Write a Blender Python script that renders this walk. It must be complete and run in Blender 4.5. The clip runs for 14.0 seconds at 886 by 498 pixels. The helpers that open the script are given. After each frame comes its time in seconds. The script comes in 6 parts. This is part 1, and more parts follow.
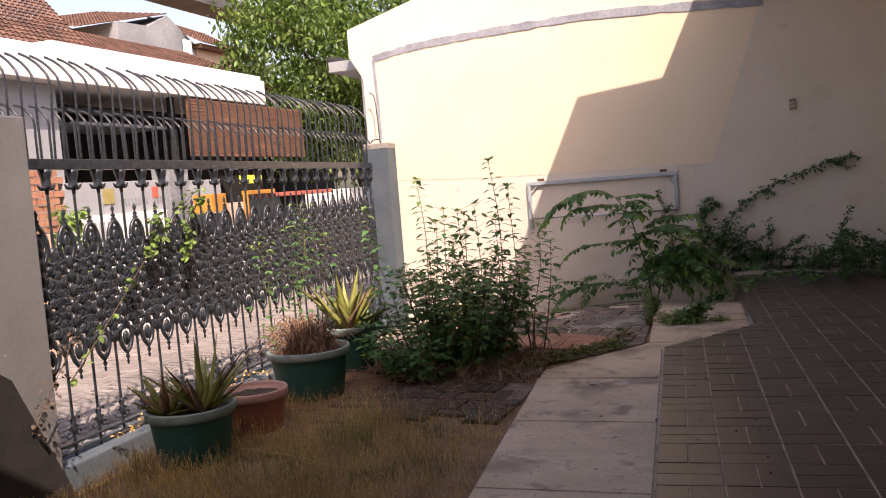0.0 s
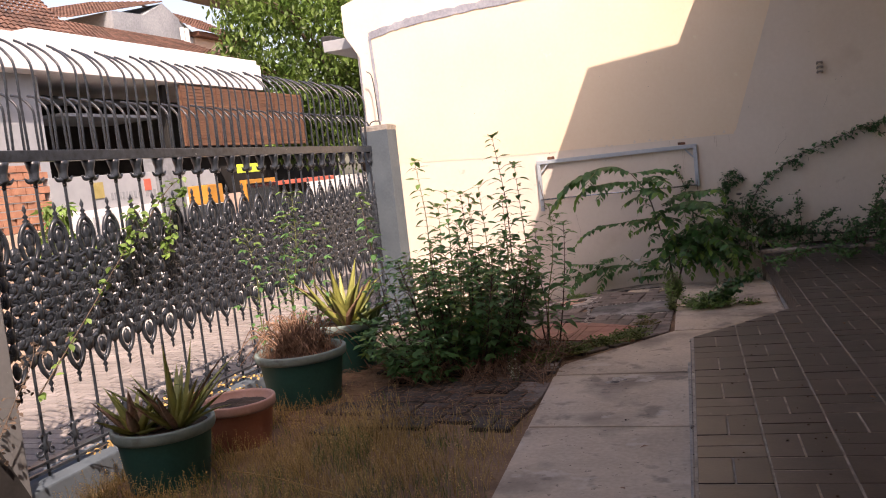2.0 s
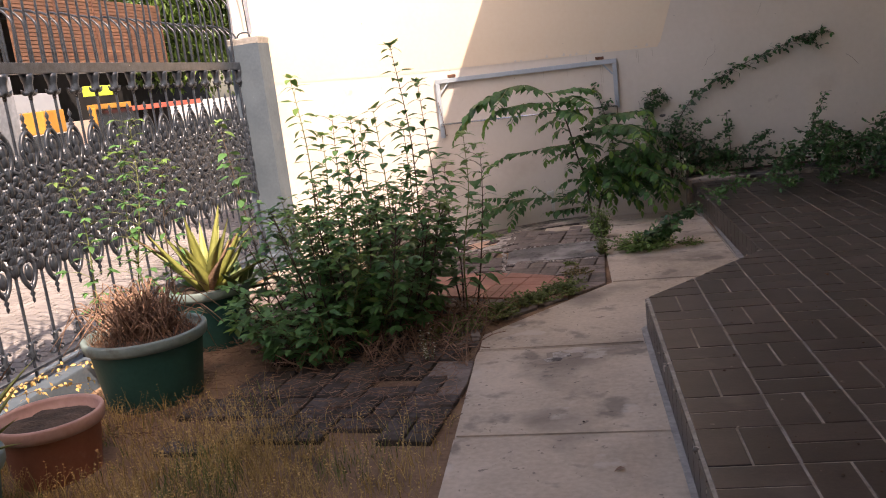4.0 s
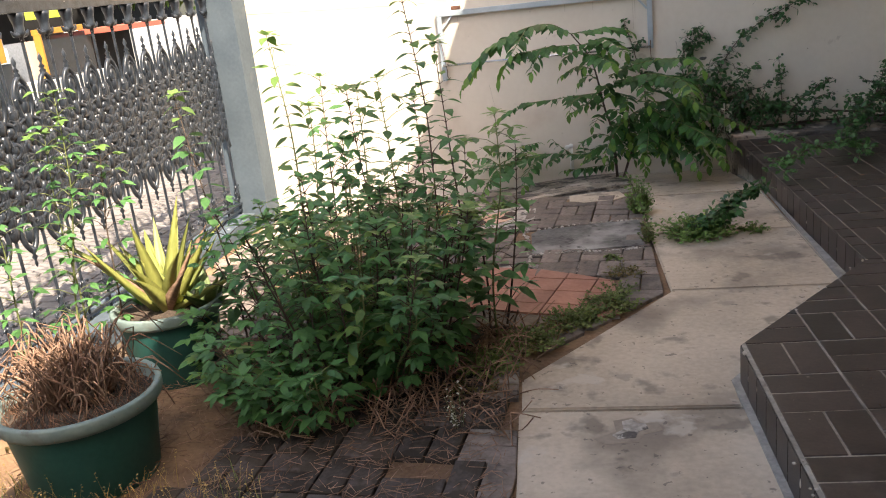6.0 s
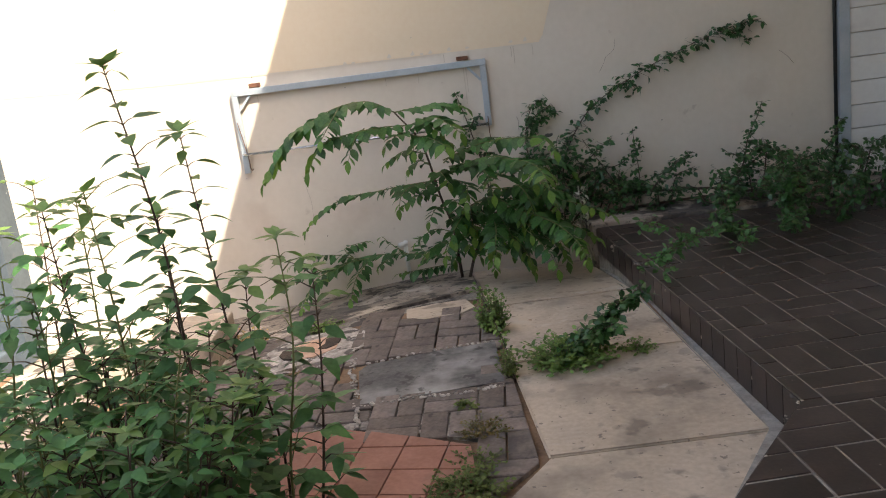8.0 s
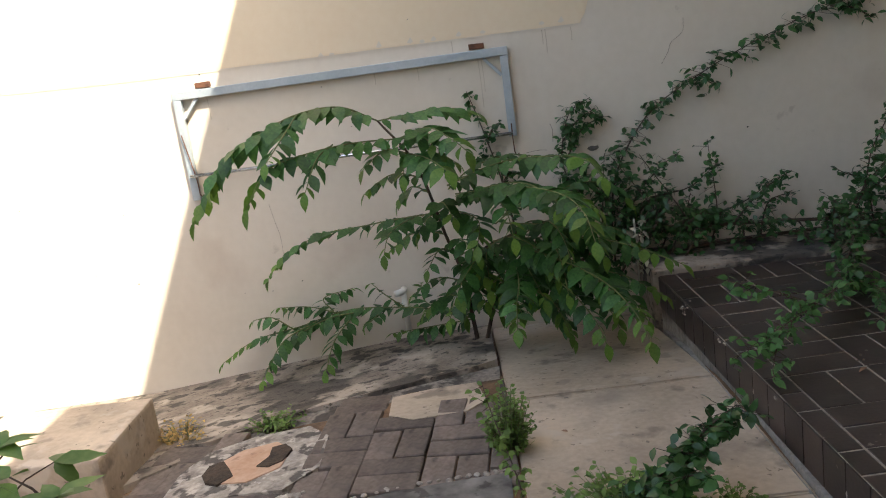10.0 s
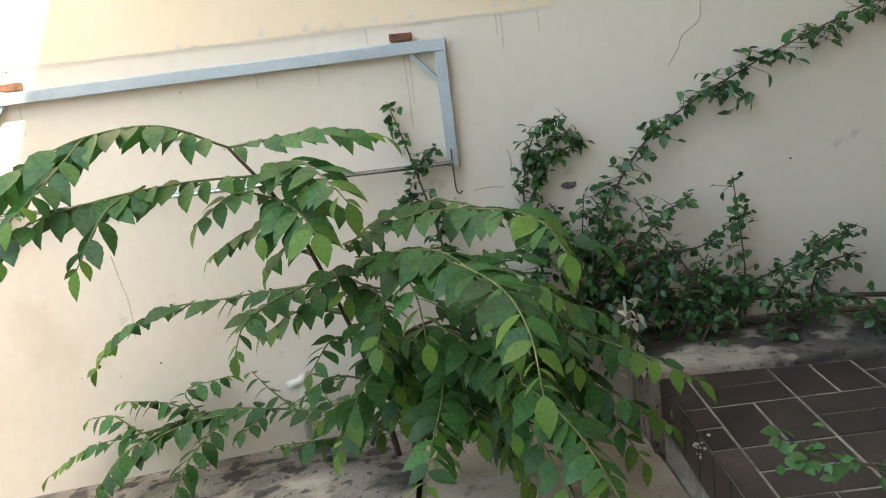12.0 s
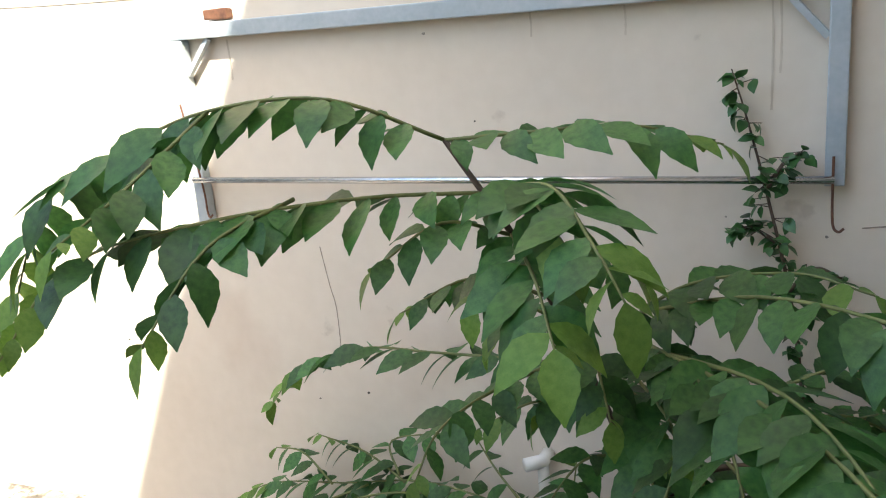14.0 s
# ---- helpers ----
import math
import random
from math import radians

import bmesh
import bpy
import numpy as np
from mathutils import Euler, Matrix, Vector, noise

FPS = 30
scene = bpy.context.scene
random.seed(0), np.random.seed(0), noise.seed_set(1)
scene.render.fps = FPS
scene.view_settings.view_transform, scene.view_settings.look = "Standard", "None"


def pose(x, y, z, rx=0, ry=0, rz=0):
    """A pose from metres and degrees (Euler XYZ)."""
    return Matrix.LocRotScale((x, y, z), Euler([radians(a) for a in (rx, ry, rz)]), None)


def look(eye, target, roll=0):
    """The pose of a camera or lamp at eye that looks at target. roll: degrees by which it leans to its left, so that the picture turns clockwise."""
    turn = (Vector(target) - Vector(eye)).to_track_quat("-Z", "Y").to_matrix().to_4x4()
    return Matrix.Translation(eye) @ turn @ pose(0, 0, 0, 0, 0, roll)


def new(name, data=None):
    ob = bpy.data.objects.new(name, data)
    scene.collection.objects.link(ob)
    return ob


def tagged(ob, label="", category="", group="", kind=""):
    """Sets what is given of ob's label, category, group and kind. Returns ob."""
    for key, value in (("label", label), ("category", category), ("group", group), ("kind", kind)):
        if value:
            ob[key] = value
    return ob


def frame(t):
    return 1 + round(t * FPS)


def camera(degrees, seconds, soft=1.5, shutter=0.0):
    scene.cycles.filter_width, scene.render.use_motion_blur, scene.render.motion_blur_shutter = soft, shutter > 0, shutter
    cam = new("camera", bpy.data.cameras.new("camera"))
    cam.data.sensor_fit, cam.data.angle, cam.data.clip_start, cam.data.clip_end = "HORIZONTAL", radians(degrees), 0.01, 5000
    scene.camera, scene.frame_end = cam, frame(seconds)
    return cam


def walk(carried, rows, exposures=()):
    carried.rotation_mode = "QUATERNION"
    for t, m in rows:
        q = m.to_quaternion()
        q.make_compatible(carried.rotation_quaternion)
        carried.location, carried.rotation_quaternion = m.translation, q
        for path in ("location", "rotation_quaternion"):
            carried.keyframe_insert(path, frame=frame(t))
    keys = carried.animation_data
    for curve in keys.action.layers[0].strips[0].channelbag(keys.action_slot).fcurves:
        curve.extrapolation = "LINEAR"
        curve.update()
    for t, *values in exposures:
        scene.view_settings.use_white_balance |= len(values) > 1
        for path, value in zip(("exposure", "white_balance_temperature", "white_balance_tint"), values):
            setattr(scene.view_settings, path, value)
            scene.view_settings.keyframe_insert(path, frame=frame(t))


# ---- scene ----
cam = camera(54.4, 14.0, soft=1.05)
PATH = [
    (0, (2.107, -9.099, 1.268), (1.461, -7.212, 1.114), -4.5),
    (0.5, (2.142, -9.106, 1.269), (1.445, -7.239, 1.097), -5.0),
    (1, (2.119, -9.015, 1.247), (1.394, -7.162, 1.042), -4.9),
    (1.5, (2.041, -8.811, 1.263), (1.324, -6.956, 1.054), -5.3),
    (2, (2.001, -8.594, 1.241), (1.325, -6.721, 1.053), -6.4),
    (2.5, (1.993, -8.309, 1.241), (1.334, -6.429, 1.055), -6.2),
    (3, (1.9, -8.043, 1.211), (1.289, -6.15, 1.001), -5.7),
    (3.5, (1.757, -7.77, 1.181), (1.244, -5.863, 0.867), -7.0),
    (3.7, (1.701, -7.677, 1.189), (1.241, -5.762, 0.839), -7.1),
    (5.8, (1.243, -6.612, 1.471), (0.846, -4.74, 0.891), -6.7),
    (6, (1.244, -6.534, 1.449), (0.847, -4.668, 0.847), -6.5),
    (6.5, (1.235, -6.293, 1.451), (0.833, -4.43, 0.845), -6.8),
    (7, (1.154, -5.977, 1.385), (0.829, -4.072, 0.869), -8.7),
    (7.5, (1.178, -5.672, 1.341), (1.011, -3.743, 0.841), -9.3),
    (8, (1.258, -5.361, 1.362), (1.225, -3.419, 0.884), -7.4),
    (8.5, (1.281, -5.037, 1.388), (1.262, -3.096, 0.904), -6.7),
    (10.8, (1.494, -3.539, 1.211), (1.296, -1.602, 0.753), -8.0),
    (11, (1.504, -3.431, 1.208), (1.302, -1.493, 0.759), -7.7),
    (11.5, (1.598, -3.111, 1.211), (1.419, -1.175, 0.742), -7.5),
    (12, (1.669, -2.784, 1.183), (1.535, -0.843, 0.718), -7.3),
    (12.5, (1.737, -2.46, 1.133), (1.519, -0.515, 0.725), -6.4),
    (13, (1.738, -2.144, 1.165), (1.345, -0.255, 0.635), -5.0),
    (13.5, (1.615, -1.91, 1.204), (1.091, -0.075, 0.603), -6.0),
    (14, (1.543, -1.797, 1.184), (0.726, -0.054, 0.643), -5.1),
]
EXPOSURES = [(0, 0.93, 7700, 29), (3.7, 1.2, 7700, 27), (5.8, 1.68, 7400, 13), (7.5, 1.62, 7400, 13), (8.5, 1.58, 7400, 12), (11, 1.58, 7300, 9), (11.5, 1.75, 7300, 8), (12, 2.52, 7400, 3), (12.5, 2.78, 7400, 3), (13.5, 2.48, 7400, 3), (14, 2.1, 7000, 7)]
walk(cam, [(t, look(eye, target, roll)) for t, eye, target, roll in PATH], EXPOSURES)

# ---- world and light ----
SUN_DIR = Vector((0.47, -0.60, 1.0)).normalized()
world = bpy.data.worlds.new("world")
scene.world = world
world.use_nodes = True
wn = world.node_tree.nodes
sky = wn.new("ShaderNodeTexSky")
sky.sky_type, sky.sun_disc = "NISHITA", False
sky.sun_elevation = math.asin(SUN_DIR.z)
sky.sun_rotation = math.atan2(SUN_DIR.x, SUN_DIR.y)
sky.air_density, sky.dust_density = 1.2, 3.0
world.node_tree.links.new(sky.outputs[0], wn["Background"].inputs[0])
wn["Background"].inputs[1].default_value = 0.15
sun = new("sun", bpy.data.lights.new("sun", "SUN"))
sun.data.energy, sun.data.angle, sun.data.color = 4.0, radians(0.5), (1.0, 0.95, 0.86)
sun.matrix_world = look(SUN_DIR * 30, (0, 0, 0))


# ---- materials ----
def mat(name, c1, c2, scale=6.0, fine=60.0, rough=0.8, bump=0.3, metal=0.0, vary=0.0, spots=None, spot_scale=3.0,
        spot_at=0.58, spot_soft=0.08, trans=0.0, depth=0.004, island=0.0, spec=0.5, stretch=(1, 1, 1)):
    """A procedural surface: a large and a fine noise mix two colours and drive the relief; spots adds stains."""
    m = bpy.data.materials.new(name)
    m.use_nodes = True
    nt = m.node_tree
    n, l = nt.nodes, nt.links
    b = n["Principled BSDF"]
    co = n.new("ShaderNodeTexCoord")
    mp = n.new("ShaderNodeMapping")
    mp.inputs["Scale"].default_value = stretch
    l.new(co.outputs["Object"], mp.inputs[0])
    big, small = n.new("ShaderNodeTexNoise"), n.new("ShaderNodeTexNoise")
    for t, s, d in ((big, scale, 5.0), (small, fine, 6.0)):
        t.inputs["Scale"].default_value, t.inputs["Detail"].default_value = s, d
        l.new(mp.outputs[0], t.inputs["Vector"])
    add = n.new("ShaderNodeMix")
    add.inputs[0].default_value = 0.35
    l.new(big.outputs[0], add.inputs[2])
    l.new(small.outputs[0], add.inputs[3])
    ramp = n.new("ShaderNodeValToRGB")
    ramp.color_ramp.elements[0].position, ramp.color_ramp.elements[1].position = 0.36, 0.64
    ramp.color_ramp.elements[0].color, ramp.color_ramp.elements[1].color = (*c1, 1), (*c2, 1)
    l.new(add.outputs[0], ramp.inputs[0])
    out = ramp.outputs[0]
    if spots:
        for i, (col, sc, at, soft, amount) in enumerate(spots):
            s = n.new("ShaderNodeTexNoise")
            s.inputs["Scale"].default_value, s.inputs["Detail"].default_value = sc, 7.0
            off = n.new("ShaderNodeMapping")
            off.inputs["Location"].default_value = (3.7 * (i + 1), 1.3 * i, 2.1)
            l.new(mp.outputs[0], off.inputs[0])
            l.new(off.outputs[0], s.inputs["Vector"])
            r = n.new("ShaderNodeMapRange")
            r.inputs[1].default_value, r.inputs[2].default_value, r.inputs[4].default_value = at, at + soft, amount
            l.new(s.outputs[0], r.inputs[0])
            mx = n.new("ShaderNodeMix")
            mx.data_type = "RGBA"
            l.new(r.outputs[0], mx.inputs[0])
            l.new(out, mx.inputs[6])
            mx.inputs[7].default_value = (*col, 1)
            out = mx.outputs[2]
    if vary or island:
        hv = n.new("ShaderNodeHueSaturation")
        r = n.new("ShaderNodeMapRange")
        a = vary or island
        r.inputs[3].default_value, r.inputs[4].default_value = 1 - a, 1 + a
        if vary:
            l.new(n.new("ShaderNodeObjectInfo").outputs["Random"], r.inputs[0])
        else:
            l.new(n.new("ShaderNodeNewGeometry").outputs["Random Per Island"], r.inputs[0])
        l.new(r.outputs[0], hv.inputs["Value"])
        l.new(out, hv.inputs["Color"])
        out = hv.outputs[0]
    l.new(out, b.inputs["Base Color"])
    b.inputs["Roughness"].default_value, b.inputs["Metallic"].default_value = rough, metal
    b.inputs["Specular IOR Level"].default_value = spec
    bp = n.new("ShaderNodeBump")
    bp.inputs["Strength"].default_value, bp.inputs["Distance"].default_value = bump, depth
    l.new(add.outputs[0], bp.inputs["Height"])
    l.new(bp.outputs[0], b.inputs["Normal"])
    if trans:
        tr = n.new("ShaderNodeBsdfTranslucent")
        l.new(out, tr.inputs[0])
        ms = n.new("ShaderNodeMixShader")
        ms.inputs[0].default_value = trans
        l.new(b.outputs[0], ms.inputs[1])
        l.new(tr.outputs[0], ms.inputs[2])
        l.new(ms.outputs[0], n["Material Output"].inputs[0])
    return m


CREAM = mat("cream_paint", (0.66, 0.59, 0.50), (0.72, 0.65, 0.56), 1.5, 25, 0.85, 0.25,
            spots=[((0.52, 0.42, 0.34), 2.2, 0.60, 0.12, 0.35), ((0.40, 0.33, 0.27), 9.0, 0.70, 0.05, 0.4)])
YELLOW = mat("pale_yellow_paint", (0.77, 0.635, 0.465), (0.81, 0.69, 0.53), 1.2, 30, 0.85, 0.25,
             spots=[((0.86, 0.78, 0.60), 5.0, 0.68, 0.03, 0.6)])
PATCH = mat("grey_render_patch", (0.20, 0.215, 0.25), (0.36, 0.375, 0.42), 5, 40, 0.9, 0.5)
POST = mat("blue_grey_paint", (0.058, 0.080, 0.100), (0.085, 0.112, 0.135), 4, 40, 0.85, 0.4,
           spots=[((0.4, 0.42, 0.42), 16, 0.72, 0.03, 0.5), ((0.12, 0.13, 0.14), 5, 0.64, 0.06, 0.5)])
PILLAR = mat("grey_painted_plaster", (0.135, 0.14, 0.145), (0.18, 0.182, 0.185), 3, 40, 0.75, 0.3,
             spots=[((0.62, 0.61, 0.6), 22, 0.72, 0.02, 0.8)])
MORTAR = mat("old_mortar", (0.24, 0.225, 0.205), (0.40, 0.375, 0.34), 18, 90, 0.95, 0.9, depth=0.01)
SLAB = mat("weathered_concrete", (0.42, 0.34, 0.26), (0.62, 0.51, 0.395), 2.5, 45, 0.85, 0.6,
           spots=[((0.17, 0.135, 0.11), 1.9, 0.53, 0.14, 0.7), ((0.12, 0.10, 0.085), 6.0, 0.60, 0.07, 0.55), ((0.62, 0.55, 0.47), 5.0, 0.62, 0.06, 0.6), ((0.24, 0.20, 0.165), 9, 0.63, 0.05, 0.45), ((0.10, 0.085, 0.075), 34, 0.66, 0.03, 0.6)])
LEDGE = mat("stained_concrete", (0.20, 0.165, 0.135), (0.40, 0.34, 0.28), 4, 60, 0.95, 1.0,
            spots=[((0.065, 0.058, 0.052), 2.6, 0.50, 0.08, 0.85), ((0.56, 0.48, 0.40), 4, 0.56, 0.06, 0.7), ((0.04, 0.036, 0.032), 9, 0.55, 0.06, 0.8), ((0.03, 0.027, 0.025), 30, 0.60, 0.04, 0.7)], depth=0.016)
CAP = mat("dark_cement_infill", (0.07, 0.066, 0.062), (0.17, 0.16, 0.15), 6, 50, 0.95, 0.9,
          spots=[((0.42, 0.40, 0.37), 2.6, 0.51, 0.12, 0.8), ((0.05, 0.045, 0.04), 14, 0.60, 0.05, 0.7)], depth=0.012)
TILE = mat("dark_stone_tile", (0.024, 0.017, 0.0155), (0.054, 0.037, 0.033), 7, 90, 0.38, 0.25, vary=0.3,
           spots=[((0.13, 0.105, 0.09), 5, 0.60, 0.12, 0.4), ((0.34, 0.30, 0.26), 30, 0.715, 0.03, 0.5)])
GROUT = mat("pale_grout", (0.17, 0.15, 0.13), (0.42, 0.38, 0.33), 9, 60, 0.95, 0.4)
DGROUT = mat("dark_joint", (0.05, 0.045, 0.04), (0.10, 0.09, 0.075), 9, 60, 0.95, 0.4)
PAVER = mat("paving_brick", (0.125, 0.098, 0.082), (0.25, 0.20, 0.17), 8, 70, 0.92, 0.6, vary=0.25,
            spots=[((0.07, 0.06, 0.055), 5, 0.56, 0.1, 0.6), ((0.42, 0.37, 0.32), 6, 0.60, 0.06, 0.55), ((0.05, 0.045, 0.04), 14, 0.62, 0.05, 0.6)], depth=0.010)
TERRA = mat("terracotta_tile", (0.30, 0.125, 0.085), (0.43, 0.20, 0.14), 6, 60, 0.7, 0.25, vary=0.12,
            spots=[((0.20, 0.12, 0.09), 5, 0.62, 0.1, 0.5)])
SOIL = mat("dark_soil", (0.035, 0.026, 0.02), (0.10, 0.07, 0.05), 12, 90, 1.0, 1.0, depth=0.02,
           spots=[((0.22, 0.15, 0.09), 14, 0.6, 0.06, 0.6)])
GROUND = mat("yard_ground", (0.15, 0.088, 0.052), (0.29, 0.18, 0.105), 5, 60, 1.0, 0.9, depth=0.015,
             spots=[((0.05, 0.04, 0.03), 3, 0.55, 0.1, 0.7)])
STREET = mat("street_paving", (0.30, 0.26, 0.24), (0.42, 0.37, 0.34), 3, 40, 0.95, 0.5)
IRON = mat("dark_painted_iron", (0.010, 0.013, 0.018), (0.040, 0.050, 0.064), 25, 140, 0.30, 0.5, metal=0.0,
           spots=[((0.60, 0.60, 0.60), 34, 0.725, 0.02, 0.9), ((0.09, 0.055, 0.04), 12, 0.68, 0.05, 0.5)])
STEEL = mat("grey_painted_steel", (0.36, 0.42, 0.46), (0.46, 0.51, 0.55), 8, 80, 0.45, 0.2, metal=0.2,
            spots=[((0.25, 0.14, 0.09), 16, 0.72, 0.03, 0.6)])
CHROME = mat("worn_chrome", (0.50, 0.52, 0.54), (0.65, 0.66, 0.68), 10, 80, 0.25, 0.1, metal=0.9)
RUST = mat("rusty_iron", (0.07, 0.03, 0.02), (0.18, 0.08, 0.045), 20, 90, 0.9, 0.6)
PVC = mat("white_plastic", (0.70, 0.70, 0.66), (0.78, 0.77, 0.74), 8, 60, 0.5, 0.1)
GREENPOT = mat("green_plastic", (0.008, 0.070, 0.060), (0.018, 0.10, 0.085), 4, 60, 0.55, 0.25,
               spots=[((0.20, 0.24, 0.21), 7, 0.66, 0.08, 0.5)])
GREENRIM = mat("faded_green_plastic", (0.14, 0.20, 0.19), (0.21, 0.27, 0.25), 5, 60, 0.6, 0.25,
               spots=[((0.08, 0.07, 0.06), 9, 0.62, 0.08, 0.5)])
REDPOT = mat("terracotta_plastic", (0.28, 0.10, 0.065), (0.36, 0.14, 0.09), 5, 60, 0.6, 0.25,
             spots=[((0.5, 0.30, 0.26), 7, 0.66, 0.08, 0.4)])
REDRIM = mat("faded_red_plastic", (0.42, 0.24, 0.20), (0.52, 0.33, 0.28), 5, 60, 0.6, 0.25)
WHITE = mat("white_paint", (0.72, 0.71, 0.69), (0.80, 0.79, 0.77), 2, 30, 0.7, 0.2,
            spots=[((0.45, 0.43, 0.40), 3, 0.64, 0.1, 0.4)])
# near-black for the flank; also stands in for veranda and kiosk shade
DARKWALL = mat("dark_flank_and_shade", (0.010, 0.009, 0.009), (0.022, 0.020, 0.020), 6, 60, 0.9, 0.3)
ROOFTILE = mat("clay_roof_tile", (0.075, 0.040, 0.030), (0.17, 0.088, 0.062), 3, 40, 0.9, 0.4, island=0.25)
GREYWALL = mat("blackened_render", (0.16, 0.18, 0.20), (0.34, 0.36, 0.38), 1.2, 20, 0.9, 0.3)
PEACH = mat("peach_render", (0.55, 0.40, 0.31), (0.64, 0.48, 0.38), 1.2, 20, 0.9, 0.2)
BLIND = mat("bamboo_blind", (0.11, 0.052, 0.030), (0.22, 0.105, 0.060), 6, 60, 0.8, 0.4, stretch=(1, 1, 12), spots=[((0.36, 0.18, 0.09), 0.5, 0.56, 0.1, 0.6), ((0.06, 0.03, 0.02), 1.1, 0.60, 0.05, 0.6)])
# darker copy of the far concrete: the deck's underside shade is painted in
DECK = mat("shaded_concrete", (0.06, 0.065, 0.07), (0.11, 0.115, 0.12), 0.6, 10, 0.9, 0.2)
CONCRETE = mat("far_concrete", (0.30, 0.32, 0.34), (0.38, 0.40, 0.42), 0.3, 10, 0.9, 0.2)
ORANGE = mat("orange_paint", (0.46, 0.20, 0.03), (0.56, 0.27, 0.045), 4, 40, 0.5, 0.1)
LIME = mat("lime_sign", (0.55, 0.70, 0.05), (0.62, 0.78, 0.10), 4, 40, 0.5, 0.1)
REDP = mat("red_paint", (0.50, 0.10, 0.07), (0.6, 0.16, 0.1), 4, 40, 0.6, 0.1)
DARKGLASS = mat("dark_glass", (0.02, 0.03, 0.035), (0.03, 0.04, 0.05), 4, 40, 0.12, 0.05)
REDBRICK = mat("bare_brick", (0.36, 0.16, 0.10), (0.48, 0.24, 0.15), 8, 60, 0.9, 0.5)
LEAF = mat("weed_leaf", (0.055, 0.155, 0.045), (0.11, 0.27, 0.08), 6, 80, 0.5, 0.2, island=0.35, trans=0.3)
LEAF_PALE = mat("pale_weed_leaf", (0.11, 0.21, 0.045), (0.20, 0.32, 0.08), 6, 80, 0.5, 0.2, island=0.35, trans=0.35)
FROND = mat("frond_leaf", (0.028, 0.098, 0.026), (0.066, 0.185, 0.045), 8, 90, 0.42, 0.35, vary=0.4, trans=0.35)
FROND_YOUNG = mat("young_frond_leaf", (0.09, 0.20, 0.03), (0.15, 0.28, 0.05), 8, 90, 0.45, 0.35, vary=0.25, trans=0.4)
VINE = mat("vine_leaf", (0.022, 0.080, 0.022), (0.055, 0.16, 0.04), 8, 90, 0.35, 0.2, island=0.35, trans=0.15)
STALK = mat("green_stalk", (0.10, 0.13, 0.04), (0.18, 0.20, 0.07), 12, 90, 0.6, 0.2)
BARK = mat("brown_stem", (0.06, 0.04, 0.03), (0.12, 0.085, 0.06), 12, 90, 0.85, 0.5)
ALOE = mat("yellow_aloe_leaf", (0.17, 0.20, 0.045), (0.36, 0.36, 0.10), 4, 60, 0.5, 0.2, vary=0.2, trans=0.1, stretch=(1, 1, 0.3))
ALOE_GREEN = mat("green_aloe_leaf", (0.09, 0.14, 0.05), (0.22, 0.27, 0.10), 4, 60, 0.5, 0.2, vary=0.2, trans=0.1)
DEAD = mat("dead_stalks", (0.13, 0.075, 0.048), (0.36, 0.22, 0.15), 12, 80, 0.95, 0.4, island=0.35)
STRAW = mat("dry_grass", (0.36, 0.24, 0.085), (0.60, 0.42, 0.16), 4, 60, 0.9, 0.2, island=0.35, trans=0.2)
GRASS = mat("green_grass", (0.09, 0.14, 0.035), (0.20, 0.24, 0.07), 4, 60, 0.8, 0.2, island=0.35, trans=0.2)
TREELEAF = mat("tree_leaf", (0.055, 0.12, 0.022), (0.16, 0.25, 0.05), 2, 40, 0.5, 0.2, island=0.4, trans=0.3)
CABLE = mat("black_cable", (0.02, 0.02, 0.02), (0.03, 0.03, 0.03), 5, 40, 0.6, 0.0)
PINKPALE = mat("pale_dried_flower", (0.5, 0.5, 0.42), (0.62, 0.62, 0.52), 8, 60, 0.8, 0.2, trans=0.3)


# ---- mesh helpers ----
def link_mesh(name, me, material, parent=None, label=""):
    ob = new(name, me)
    if material and not me.materials:
        me.materials.append(material)
    if parent:
        ob.parent = parent
    return tagged(ob, label)


def part(name, bm, material, parent=None, label="", smooth=False):
    me = bpy.data.meshes.new(name)
    bm.normal_update()
    bm.to_mesh(me)
    bm.free()
    if smooth:
        me.polygons.foreach_set("use_smooth", [True] * len(me.polygons))
    return link_mesh(name, me, material, parent, label)


def raw(name, verts, faces, material, parent=None, label="", smooth=False):
    me = bpy.data.meshes.new(name)
    me.from_pydata([tuple(v) for v in verts], [], faces)
    if smooth:
        me.polygons.foreach_set("use_smooth", [True] * len(me.polygons))
    me.update()
    return link_mesh(name, me, material, parent, label)


def thing(name, label, category, at=(0, 0, 0), group="", rz=0.0):
    e = new(name)
    e.matrix_basis = pose(*at, 0, 0, rz)
    return tagged(e, label, category, group)


def structure(ob, label, category="", kind="structure"):
    return tagged(ob, label, category, "", kind)


def box(bm, lo, hi, bevel=0.0):
    """A box from corner to corner, its edges bevelled."""
    m = Matrix.Translation([(a + b) / 2 for a, b in zip(lo, hi)]) @ Matrix.Diagonal([*(b - a for a, b in zip(lo, hi)), 1])
    vs = bmesh.ops.create_cube(bm, size=1, matrix=m)["verts"]
    if bevel:
        es = list({e for v in vs for e in v.link_edges})
        bmesh.ops.bevel(bm, geom=es, offset=bevel, segments=2, affect="EDGES", profile=0.6)
    return vs


